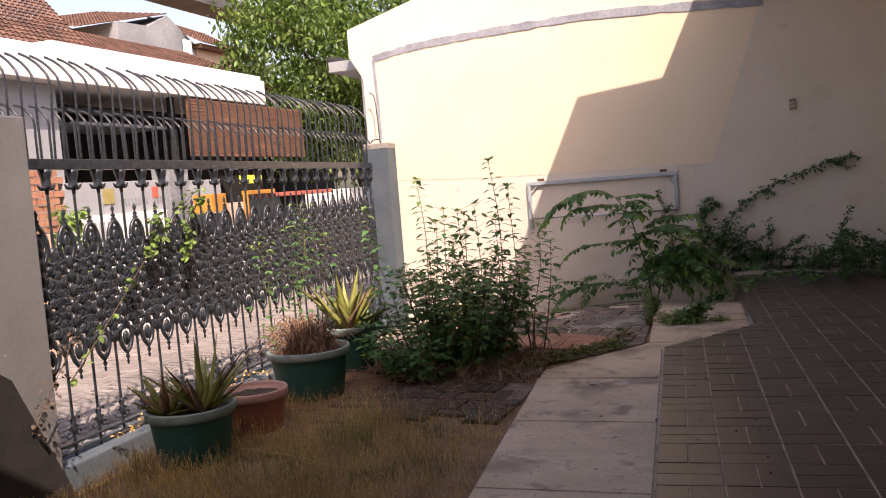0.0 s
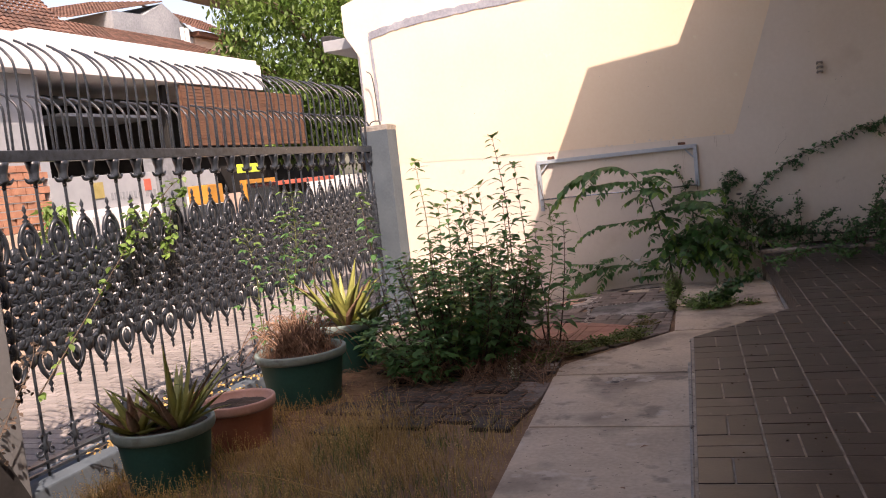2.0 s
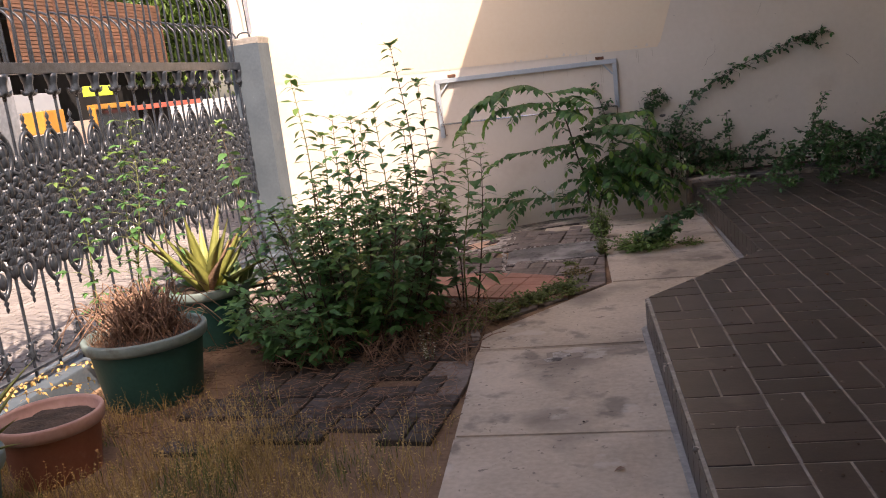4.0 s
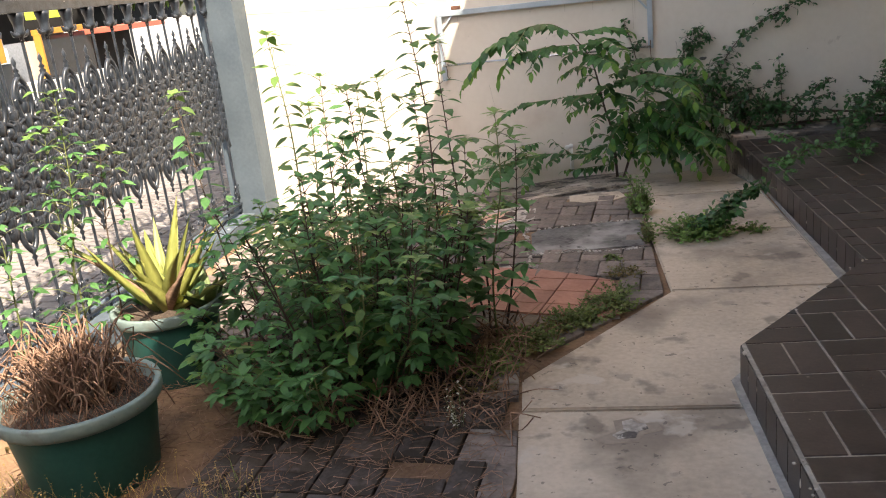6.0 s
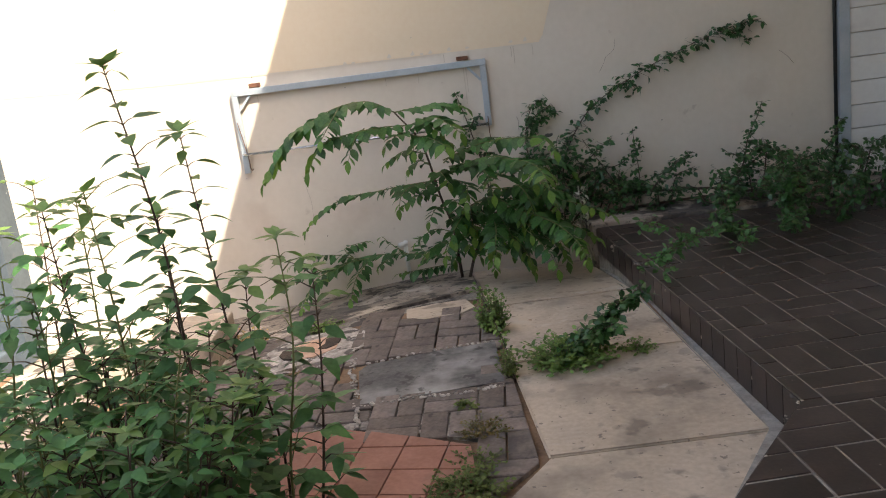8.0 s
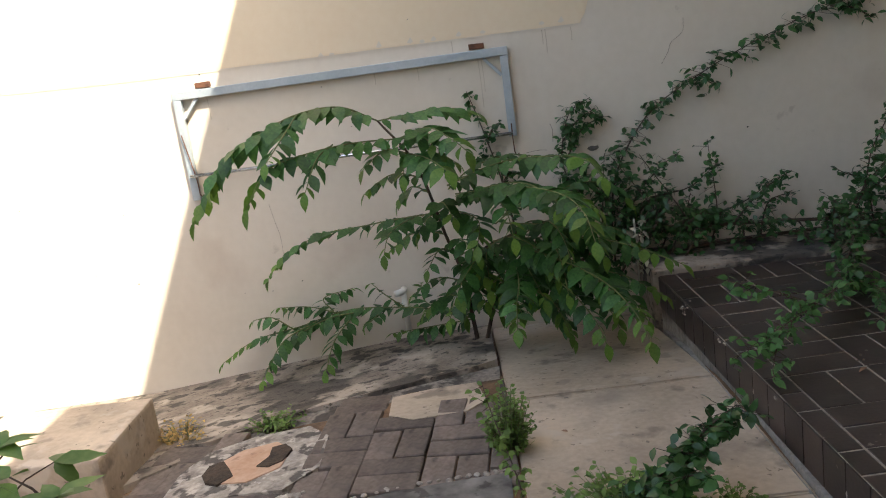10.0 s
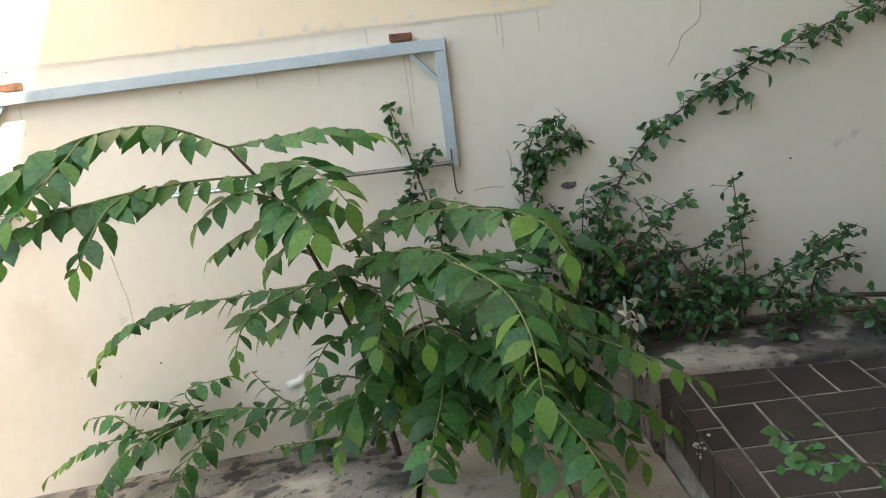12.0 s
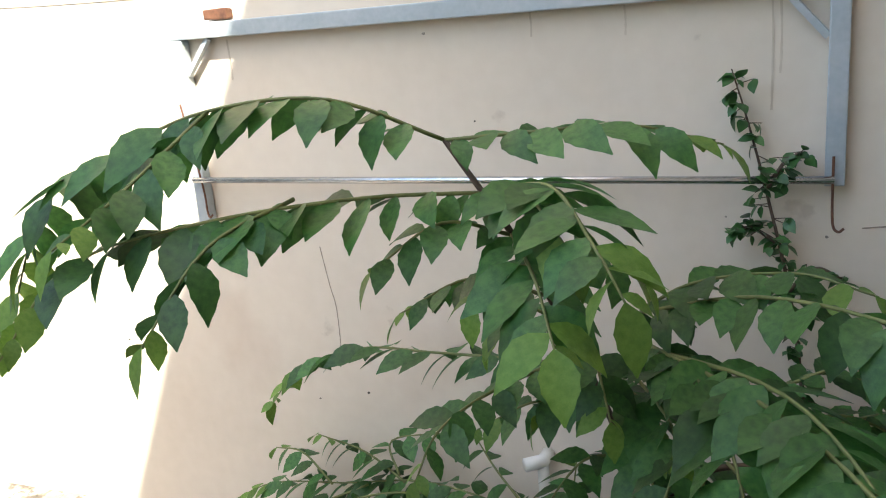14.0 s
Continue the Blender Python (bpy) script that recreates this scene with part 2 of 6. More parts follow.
def prism(bm, pts, z0, z1):
    """An upright prism on a polygon of (x, y), z1 may be a function of (x, y)."""
    top = z1 if callable(z1) else (lambda x, y: z1)
    bot = z0 if callable(z0) else (lambda x, y: z0)
    a = [bm.verts.new((x, y, bot(x, y))) for x, y in pts]
    b = [bm.verts.new((x, y, top(x, y))) for x, y in pts]
    fs = [bm.faces.new(a[::-1]), bm.faces.new(b)]
    for i in range(len(pts)):
        j = (i + 1) % len(pts)
        fs.append(bm.faces.new((a[i], a[j], b[j], b[i])))
    bmesh.ops.recalc_face_normals(bm, faces=fs)
    return fs


def tube_data(pts, radii, sides=6, flat=1.0):
    """Vertices and faces of a swept tube through pts."""
    pts = [Vector(p) for p in pts]
    if not hasattr(radii, "__len__"):
        radii = [radii] * len(pts)
    verts, faces = [], []
    ref = None
    for i, p in enumerate(pts):
        d = (pts[min(i + 1, len(pts) - 1)] - pts[max(i - 1, 0)]).normalized()
        if ref is None:
            ref = d.orthogonal().normalized()
        ref = (ref - d * ref.dot(d))
        ref = ref.normalized() if ref.length > 1e-6 else d.orthogonal().normalized()
        o = d.cross(ref)
        for k in range(sides):
            a = 2 * math.pi * k / sides
            verts.append(p + (ref * math.cos(a) + o * math.sin(a) * flat) * radii[i])
    n = len(pts)
    for i in range(n - 1):
        for k in range(sides):
            k2 = (k + 1) % sides
            faces.append((i * sides + k, i * sides + k2, (i + 1) * sides + k2, (i + 1) * sides + k))
    faces.append(tuple(range(sides))[::-1])
    faces.append(tuple((n - 1) * sides + k for k in range(sides)))
    return verts, faces


class Pile:
    """Gathers many small pieces into one mesh."""

    def __init__(self):
        self.v, self.f = [], []

    def add(self, vf, m=None):
        k = len(self.v)
        vs, fs = vf
        self.v += [m @ Vector(p) for p in vs] if m else list(vs)
        self.f += [tuple(i + k for i in f) for f in fs]

    def tube(self, pts, radii, sides=6):
        self.add(tube_data(pts, radii, sides))

    def put(self, name, material, parent=None, label="", smooth=True):
        return raw(name, self.v, self.f, material, parent, label, smooth)


def spline(pts, steps=6):
    """A smooth line through the points."""
    p = [Vector(q) for q in pts]
    p = [p[0] * 2 - p[1]] + p + [p[-1] * 2 - p[-2]]
    out = []
    for i in range(1, len(p) - 2):
        for s in range(steps):
            t = s / steps
            out.append(0.5 * (2 * p[i] + (p[i + 1] - p[i - 1]) * t + (2 * p[i - 1] - 5 * p[i] + 4 * p[i + 1] - p[i + 2]) * t * t
                              + (3 * p[i] - p[i - 1] - 3 * p[i + 1] + p[i + 2]) * t ** 3))
    out.append(p[-2])
    return out


def lathe(bm, profile, sides=32):
    """A body turned round the z axis from (radius, z) points."""
    rings = [[bm.verts.new((r * math.cos(2 * math.pi * k / sides), r * math.sin(2 * math.pi * k / sides), z)) for k in range(sides)]
             for r, z in profile]
    for a, b in zip(rings, rings[1:]):
        for k in range(sides):
            bm.faces.new((a[k], a[(k + 1) % sides], b[(k + 1) % sides], b[k]))
    bm.faces.new(rings[0][::-1])
    bm.faces.new(rings[-1])


def clamp(a):
    return max(0.0, min(1.0, a))


def gz(x, y):
    """Height of the yard's ground, which falls towards the gate."""
    w = clamp((y + 3) / 3)
    foot = 0.135 * clamp((y + 1.17) / 1.17) * (0.55 + 0.45 * clamp((x + 0.5) / 1.1))
    return -0.25 * (w * clamp((1.0 - x) / 1.7) + (1 - w) * 1.7 * clamp((-0.78 - x) / 0.5)) - foot
PEBBLE = mat("pale_worn_cement", (0.50, 0.46, 0.41), (0.66, 0.61, 0.55), 20, 80, 0.95, 0.6, spots=[((0.22, 0.19, 0.16), 30, 0.58, 0.04, 0.7)])

def blob(c, r, n=6, zs=1.0, xs=0.6):
    pts = [(c[0], c[1], c[2] + zs * r * k) for k in (-1, -0.7, 0, 0.7, 1)]
    v, f = tube_data(pts, [r * 0.1, r * 0.7, r, r * 0.7, r * 0.1], n)
    return [Vector((c[0] + (q.x - c[0]) * xs, q.y, q.z)) for q in v], f


# ---- ground, street ----
def ground_sheet():
    xs = [-60, -20, -9, -7, -2.0, -1.62] + [-1.5 + 0.1 * i for i in range(26)] + [1.2, 3, 8, 20, 60]
    ys = [-60, -20, -12] + [-11 + 0.5 * i for i in range(9)] + [-6.4 + 0.1 * i for i in range(65)] + [0.1, 1, 5, 12, 30, 90]
    verts, faces = [], []
    for y in ys:
        for x in xs:
            z = gz(x, min(y, 0)) - 0.014 if x > -1.55 and y < 0.2 else -0.32
            z -= 0.06 if -0.75 < y < 0.05 and z > -0.3 else 0
            z += 0.006 * noise.noise((x * 4, y * 4, 0)) if -1.5 < x < 1 else 0
            verts.append((x, y, z))
    w = len(xs)
    for j in range(len(ys) - 1):
        for i in range(w - 1):
            faces.append((j * w + i, j * w + i + 1, (j + 1) * w + i + 1, (j + 1) * w + i))
    return structure(raw("ground", verts, faces, GROUND, smooth=True), "bare brown earth of the yard and surroundings", "ground")


ground_sheet()


def street():
    bm = bmesh.new()
    box(bm, (-6.9, -14, -0.32), (-1.88, 60, -0.24))
    return structure(part("road", bm, DGROUT), "sunlit street of small grey paving blocks", "road")


road = street()

# ---- boundary wall ----
bm = bmesh.new()
outline = [(-1.80, -0.6), (4.2, -0.6), (4.2, 4.8), (-1.95, 3.06), (-1.95, 2.75), (-1.80, 2.50)]
a = [bm.verts.new((x, 0.0, z)) for x, z in outline]
b = [bm.verts.new((x, 0.16, z)) for x, z in outline]
bm.faces.new(a), bm.faces.new(b[::-1])
for i in range(len(a)):
    j = (i + 1) % len(a)
    bm.faces.new((a[j], a[i], b[i], b[j]))
bmesh.ops.recalc_face_normals(bm, faces=bm.faces)
wall = structure(part("wall_north", bm, CREAM), "cream plastered boundary wall with faint stains", "wall")


def wall_sheet(name, pts, material, label, y=-0.0015, parent=wall):
    """A thin skin of paint or plaster on the wall, outlined in (x, z)."""
    bm = bmesh.new()
    v = [bm.verts.new((x, y, z)) for x, z in pts]
    w = [bm.verts.new((x, 0.0, z)) for x, z in pts]
    bm.faces.new(v)
    for i in range(len(v)):
        j = (i + 1) % len(v)
        bm.faces.new((v[j], v[i], w[i], w[j]))
    bmesh.ops.recalc_face_normals(bm, faces=bm.faces)
    return part(name, bm, material, parent, label)


band_line = [(-1.66, 2.70), (-1.3, 2.76), (-0.98, 2.79), (-0.5, 2.815), (-0.08, 2.83), (0.4, 2.845), (0.82, 2.85), (1.6, 2.82), (2.46, 2.76)]
wall_sheet("yellow_paint", [(-1.60, 1.34), (-0.44, 1.285), (0.57, 1.265), (1.90, 1.25), (1.93, 1.29), (2.42, 2.76)] +
           [(x, z) for x, z in band_line[-2::-1]] + [(-1.64, 2.6)], YELLOW, "pale yellow painted field with chipped lower edge")


def ribbon(pts, width, seed):
    rnd = random.Random(seed)
    up, low = [], []
    line = spline([(x, 0, z) for x, z in pts], 8)
    for i, p in enumerate(line):
        d = (line[min(i + 1, len(line) - 1)] - line[max(i - 1, 0)]).normalized()
        n = Vector((-d.z, 0, d.x))
        w = width * (0.75 + 0.5 * rnd.random())
        up.append((p.x + n.x * w, p.z + n.z * w))
        low.append((p.x - n.x * w * 0.8, p.z - n.z * w * 0.8))
    return low + up[::-1]


wall_sheet("roofline_patch", ribbon(band_line, 0.042, 3), PATCH, "grey cement band smeared along the old roofline", y=-0.009)
wall_sheet("cement_strip", ribbon([(-1.66, 2.7), (-1.645, 2.2), (-1.64, 1.8)], 0.016, 5), PATCH, "thin grey vertical cement strip", y=-0.008)
rnd = random.Random(11)
wall_sheet("paint_edge", ribbon([(-1.55, 1.33), (-0.44, 1.28), (0.57, 1.26), (1.90, 1.245)], 0.003, 8), CREAM, "raised edge of an older paint layer", y=-0.0021)
wall_sheet("paint_edge", ribbon([(1.90, 1.25), (2.15, 1.95), (2.42, 2.76)], 0.006, 9), YELLOW, "raised edge of an older paint layer", y=-0.0021)
CRACK = mat("crack_edge", (0.26, 0.22, 0.18), (0.40, 0.34, 0.28), 30, 60, 0.95, 0.2)
for n, (pts, w) in enumerate((([(2.36, 1.21), (2.352, 1.15), (2.30, 1.11), (2.283, 1.07), (2.25, 1.02)], 0.0009), ([(1.722, 0.82), (1.731, 0.79), (1.728, 0.735)], 0.0018),
                             ([(0.355, 0.62), (0.37, 0.52), (0.382, 0.45), (0.38, 0.32)], 0.0006), ([(2.73, 1.50), (2.71, 1.44), (2.69, 1.40)], 0.0008), ([(3.35, 1.02), (3.40, 0.98), (3.44, 0.93)], 0.0015),
                             ([(1.60, 0.70), (1.66, 0.705), (1.70, 0.70)], 0.0012))):
    wall_sheet("crack", ribbon(pts, w, n), CRACK, "hairline crack in the plaster", y=-0.0018)
rr = random.Random(23)
for k in range(34):
    cx, cz = rr.uniform(-0.9, 2.9), rr.uniform(0.0, 2.2)
    q = rr.uniform(0.002, 0.004)
    wall_sheet("flake", [(cx + q * rr.uniform(0.6, 1.5) * math.cos(a), cz + q * rr.uniform(0.6, 1.2) * math.sin(a)) for a in (0, 1.1, 2.2, 3.3, 4.4, 5.4)], GROUT if k % 3 else DGROUT, "small chipped fleck of paint", y=-0.0026)
for k in range(13):
    cx = rr.uniform(-1.3, 1.85)
    cz = 1.262 + 0.028 * max(0, 0.5 - cx) + rr.uniform(0.0, 0.008)
    wall_sheet("flake", [(cx - 0.012, cz), (cx + 0.004, cz - 0.004), (cx + 0.016, cz + 0.003), (cx + 0.006, cz + rr.uniform(0.008, 0.03)), (cx - 0.006, cz + 0.010)], CREAM, "chipped edge of the yellow paint", y=-0.0028)
DRIP = mat("faint_drip_stain", (0.50, 0.43, 0.35), (0.60, 0.53, 0.44), 9, 40, 0.9, 0.1)
for cx, cz, ln in ((1.43, 1.155, 0.22), (1.445, 1.155, 0.15), (1.73, 1.25, 0.07), (1.745, 1.25, 0.11), (0.95, 1.155, 0.05), (1.15, 1.155, 0.06), (0.16, 1.15, 0.10), (1.32, 1.25, 0.05), (1.86, 1.24, 0.06)):
    wall_sheet("drip_stain", ribbon([(cx, cz), (cx + 0.002, cz - ln * 0.5), (cx + 0.001, cz - ln)], 0.0022, int(cx * 100)), DRIP, "faint narrow drip stain", y=-0.0012)

# unseen walls added to enclose the yard's side and the porch's back, dimming it
bm = bmesh.new()
box(bm, (4.05, -12.0, -0.3), (4.25, -0.002, 4.6))
structure(part("wall_east", bm, CREAM), "unseen plain cream wall added at the side of the porch", "wall")
bm = bmesh.new()
box(bm, (-2.0, -12.2, -0.6), (4.25, -12.0, 4.6))
structure(part("wall_south", bm, CREAM), "unseen plain cream wall added behind the porch", "wall")
# unseen slab; its outline casts the wall's shadow edge and shades the pots
bm = bmesh.new()
prism(bm, [(1.384, -0.994), (2.204, -0.933), (2.204, 0.16), (4.25, 0.16), (4.25, -12.2), (-0.6, -12.2), (-0.6, -9.4), (0.45, -7.8), (0.95, -6.6), (1.40, -4.0)], 3.62, 3.70)
structure(part("ceiling", bm, CREAM), "unseen flat cream canopy added to shade the porch", "ceiling")

# ---- platform, path, ledges ----
RUBBLE = mat("crumbled_pale_cement", (0.22, 0.19, 0.165), (0.58, 0.52, 0.45), 16, 60, 0.95, 1.0, spots=[((0.07, 0.06, 0.055), 12, 0.55, 0.05, 0.85), ((0.70, 0.64, 0.57), 20, 0.60, 0.05, 0.7)], depth=0.02)
WORN = mat("worn_slab_skin", (0.26, 0.21, 0.165), (0.36, 0.295, 0.235), 9, 60, 0.95, 0.6, depth=0.006)
ORANGECAP = mat("pale_orange_clay", (0.52, 0.31, 0.20), (0.66, 0.45, 0.33), 9, 60, 0.9, 0.5, spots=[((0.30, 0.17, 0.12), 14, 0.62, 0.06, 0.6)])
PLAT = [(2.09, -0.40), (2.245, -2.93), (1.64, -3.73), (1.80, -6.3), (2.14, -11.99), (4.05, -11.99), (4.05, -0.40)]
TOP = 0.152
bm = bmesh.new()
prism(bm, PLAT, -0.3, TOP - 0.0025)
platform = structure(part("floor", bm, GROUT), "raised porch floor of dark rectangular tiles with pale joints", "floor")
bm = bmesh.new()
box(bm, (2.06, -0.398, -0.3), (4.05, -0.002, 0.175), 0.01)
structure(part("wall_plinth", bm, LEDGE), "beige rendered plinth at the wall's foot", "wall")


def pl(y):
    return 0.86 + 0.075 * (-3.6 - y)


def pr(y):
    return 1.625 + 0.06 * (-3.7 - y)


slabs = [
    [(1.335, -0.003), (2.045, -0.003), (2.12, -1.150), (1.39, -1.172)],
    [(1.39, -1.184), (2.12, -1.162), (2.16, -1.955), (1.42, -1.965)],
    [(1.42, -1.975), (2.16, -1.965), (2.21, -2.80), (1.47, -2.805)],
    [(1.472, -2.817), (2.23, -2.812), (2.22, -2.95), (1.62, -3.72), (1.62, -3.875), (0.890, -3.885), (0.873, -3.665)],
]
ys = [-3.895, -4.81, -5.78, -6.75, -7.72, -8.7, -9.7, -10.7, -11.9]
for y0, y1 in zip(ys, ys[1:]):
    slabs.append([(pl(y0), y0 - 0.01), (pr(y0), y0 - 0.0), (pr(y1), y1 + 0.006), (pl(y1), y1 + 0.0)])
bm = bmesh.new()
prism(bm, [(1.37, -0.001), (2.055, -0.001), (2.10, -0.4), (2.25, -2.85), (1.7, -3.75), (2.2, -11.95), (1.5, -11.95), (0.88, -3.9), (0.88, -3.62), (1.42, -2.85)], -0.3, -0.20)
path = structure(part("path", bm, DGROUT), "footpath of large worn concrete slabs", "path")
for s in slabs:
    bm = bmesh.new()
    s = [(x + random.uniform(-0.003, 0.003), y) for x, y in s]
    prism(bm, s, -0.3, lambda x, y: -0.135 * clamp((y + 1.17) / 1.17))
    es = [e for e in bm.edges if all(v.co.z > -0.2 for v in e.verts)] 
    bmesh.ops.bevel(bm, geom=[e for e in es if len(e.link_faces) == 2], offset=0.006, segments=2, affect="EDGES")
    part("slab", bm, SLAB, path)
bm = bmesh.new()
prism(bm, [(2.08, -0.45), (2.115, -0.45), (2.15, -1.2), (2.245, -2.81), (1.66, -3.72), (1.81, -6.3), (2.14, -11.9), (2.10, -11.9), (1.78, -6.3), (1.61, -3.705), (2.19, -2.805), (2.11, -1.2)], -0.35, lambda x, y: 0.006 - 0.135 * clamp((y + 1.17) / 1.17))
t_mark = [(1.255 + 0.46 * (mx - 1.255), -4.03 + 0.5 * (my + 4.03)) for mx, my in [(1.20, -3.93), (1.27, -3.90), (1.31, -3.96), (1.36, -3.95), (1.38, -4.02), (1.31, -4.06), (1.29, -4.13), (1.17, -4.15), (1.13, -4.10), (1.21, -4.03)]]
m_bm = bmesh.new()
prism(m_bm, t_mark, -0.05, 0.003)
structure(part("cement_patch", m_bm, RUBBLE), "small pale chipped patch on the concrete slab", "pavement")
m_bm = bmesh.new()
prism(m_bm, [(1.25 + 1.9 * (x - 1.255), -4.04 + 1.35 * (y + 4.03)) for x, y in t_mark], -0.05, 0.0012)
structure(part("cement_patch", m_bm, WORN), "dark stained rim of a chipped patch on the slab", "pavement")
structure(part("gutter_strip", bm, MORTAR), "grey cement fillet along the porch step", "trim")

bm = bmesh.new()
prism(bm, [(-1.5, -0.001), (-0.4, -0.001), (0.4, -0.001), (0.9, -0.001), (1.325, -0.001), (1.355, -0.66), (1.24, -0.75), (0.74, -0.90), (0.6, -0.94), (0.26, -1.12), (0.08, -1.1), (-1.5, -1.25)], -0.6, lambda x, y: gz(x, y) + 0.018)
structure(part("ledge", bm, LEDGE), "blackened concrete strip at the foot of the wall", "pavement")
for nm, pts, h, m_, lab in (
        ("cement_patch", [(0.765, -1.83), (0.80, -1.765), (1.1, -1.73), (1.375, -1.70), (1.378, -2.16), (1.1, -2.19), (0.80, -2.20)], 0.007, CAP, "grey cement infill panel in the paving"),
        ("cement_patch", [(0.95, -0.99), (1.10, -0.95), (1.27, -0.93), (1.31, -1.16), (1.24, -1.24), (1.05, -1.26), (0.96, -1.20)], 0.008, SLAB, "pale cement patch in the paving"),
        ("cement_patch", [(0.24, -1.36), (0.30, -1.22), (0.46, -1.15), (0.66, -1.15), (0.75, -1.27), (0.76, -1.50), (0.66, -1.62), (0.48, -1.60), (0.32, -1.66), (0.24, -1.54)], 0.010, RUBBLE, "broken pale cement ring round a drain"),
        ("drain_cap", [(0.36, -1.36), (0.44, -1.27), (0.56, -1.25), (0.63, -1.33), (0.62, -1.46), (0.52, -1.53), (0.40, -1.50)], 0.014, ORANGECAP, "worn pale orange drain cap"),
        ("drain_cap", [(0.555, -1.30), (0.60, -1.29), (0.635, -1.34), (0.62, -1.42), (0.575, -1.45), (0.53, -1.43), (0.56, -1.37)], 0.018, SOIL, "dark damp blotch on the drain cap"),
        ("drain_cap", [(0.345, -1.36), (0.39, -1.34), (0.43, -1.41), (0.46, -1.47), (0.42, -1.52), (0.37, -1.49), (0.34, -1.43)], 0.018, SOIL, "dark damp blotch on the drain cap"),
        ("cement_patch", [(-0.4, -1.0), (0.1, -1.02), (0.2, -1.25), (-0.1, -1.5), (-0.5, -1.4)], 0.012, LEDGE, "dark stained cement patch")):
    bm = bmesh.new()
    prism(bm, pts, -0.2, lambda x, y, h=h: gz(x, y) + h)
    structure(part(nm, bm, m_), lab, "pavement")
rr = random.Random(61)
for pts, w in (([(0.72, -1.66), (0.735, -1.85), (0.765, -2.03), (0.775, -2.21)], 0.014), ([(0.775, -2.215), (1.0, -2.205), (1.2, -2.22), (1.36, -2.19)], 0.011), ([(0.26, -1.68), (0.45, -1.66), (0.66, -1.66), (0.72, -1.66)], 0.014),
               ([(0.80, -1.745), (1.1, -1.71), (1.36, -1.68)], 0.007), ([(0.79, -2.23), (0.80, -2.34), (0.81, -2.42)], 0.007)):
    line = spline([(x, y, 0) for x, y in pts], 9)
    q = Pile()
    for a in line:
        for _ in range(2):
            x, y = a.x + rr.uniform(-w, w), a.y + rr.uniform(-w, w)
            q.add(blob((x, y, gz(x, y) + 0.004), rr.uniform(0.004, 0.012), 7, 0.5, 1.0))
    tagged(q.put("mortar_crumbs", RUBBLE, smooth=False), "pale crumbled mortar along the broken joint", "mortar", "", "stuff")
bm = bmesh.new()
box(bm, (-0.55, -1.50, -0.5), (0.04, -1.0, 0.10), 0.012)
planter = tagged(part("planter_block", bm, SLAB), "low sunlit concrete block with rough side", "block")

# ---- gate surround ----
bm = bmesh.new()
box(bm, (-1.77, -0.25, -0.5), (-1.48, -0.002, 1.70), 0.006)
post = structure(part("gate_post", bm, POST), "blue-grey painted concrete post with broken mortar top", "post")
bm = bmesh.new()
box(bm, (-1.775, -0.255, 1.695), (-1.475, -0.004, 1.75), 0.012)
for v in bm.verts:
    v.co += Vector((0.010 * noise.noise(v.co * 30), 0.01 * noise.noise(v.co * 33 + Vector((5, 0, 0))), 0.02 * noise.noise(v.co * 25)))
part("mortar_cap", bm, MORTAR, post)
bm = bmesh.new()
box(bm, (-2.0, -7.6, -0.6), (-1.52, -5.34, 1.80), 0.008)
structure(part("pillar", bm, PILLAR), "grey painted gate pillar with paint flecks", "pillar")
# near-black sloping wedge on the pillar's yard side
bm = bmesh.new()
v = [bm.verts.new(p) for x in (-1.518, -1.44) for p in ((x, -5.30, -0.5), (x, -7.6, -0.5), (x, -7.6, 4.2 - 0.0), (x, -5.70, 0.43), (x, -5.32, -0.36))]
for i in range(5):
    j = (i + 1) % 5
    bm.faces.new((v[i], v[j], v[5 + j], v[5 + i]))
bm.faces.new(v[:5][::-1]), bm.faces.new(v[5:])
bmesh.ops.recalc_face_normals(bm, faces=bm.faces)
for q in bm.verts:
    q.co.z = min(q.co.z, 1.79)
structure(part("dark_flank", bm, DARKWALL), "near-black sloping flank against the pillar", "wall")
bm = bmesh.new()
box(bm, (-1.86, -5.36, -0.6), (-1.58, -0.252, -0.19), 0.012)
structure(part("gate_kerb", bm, POST), "low grey-painted kerb under the gate", "kerb")
MOSS = mat("dry_red_moss", (0.16, 0.075, 0.042), (0.34, 0.18, 0.11), 10, 70, 0.95, 0.4, island=0.3)
DRYGREEN = mat("drying_weed_leaf", (0.10, 0.075, 0.03), (0.24, 0.18, 0.06), 6, 60, 0.8, 0.2, island=0.35, trans=0.2)


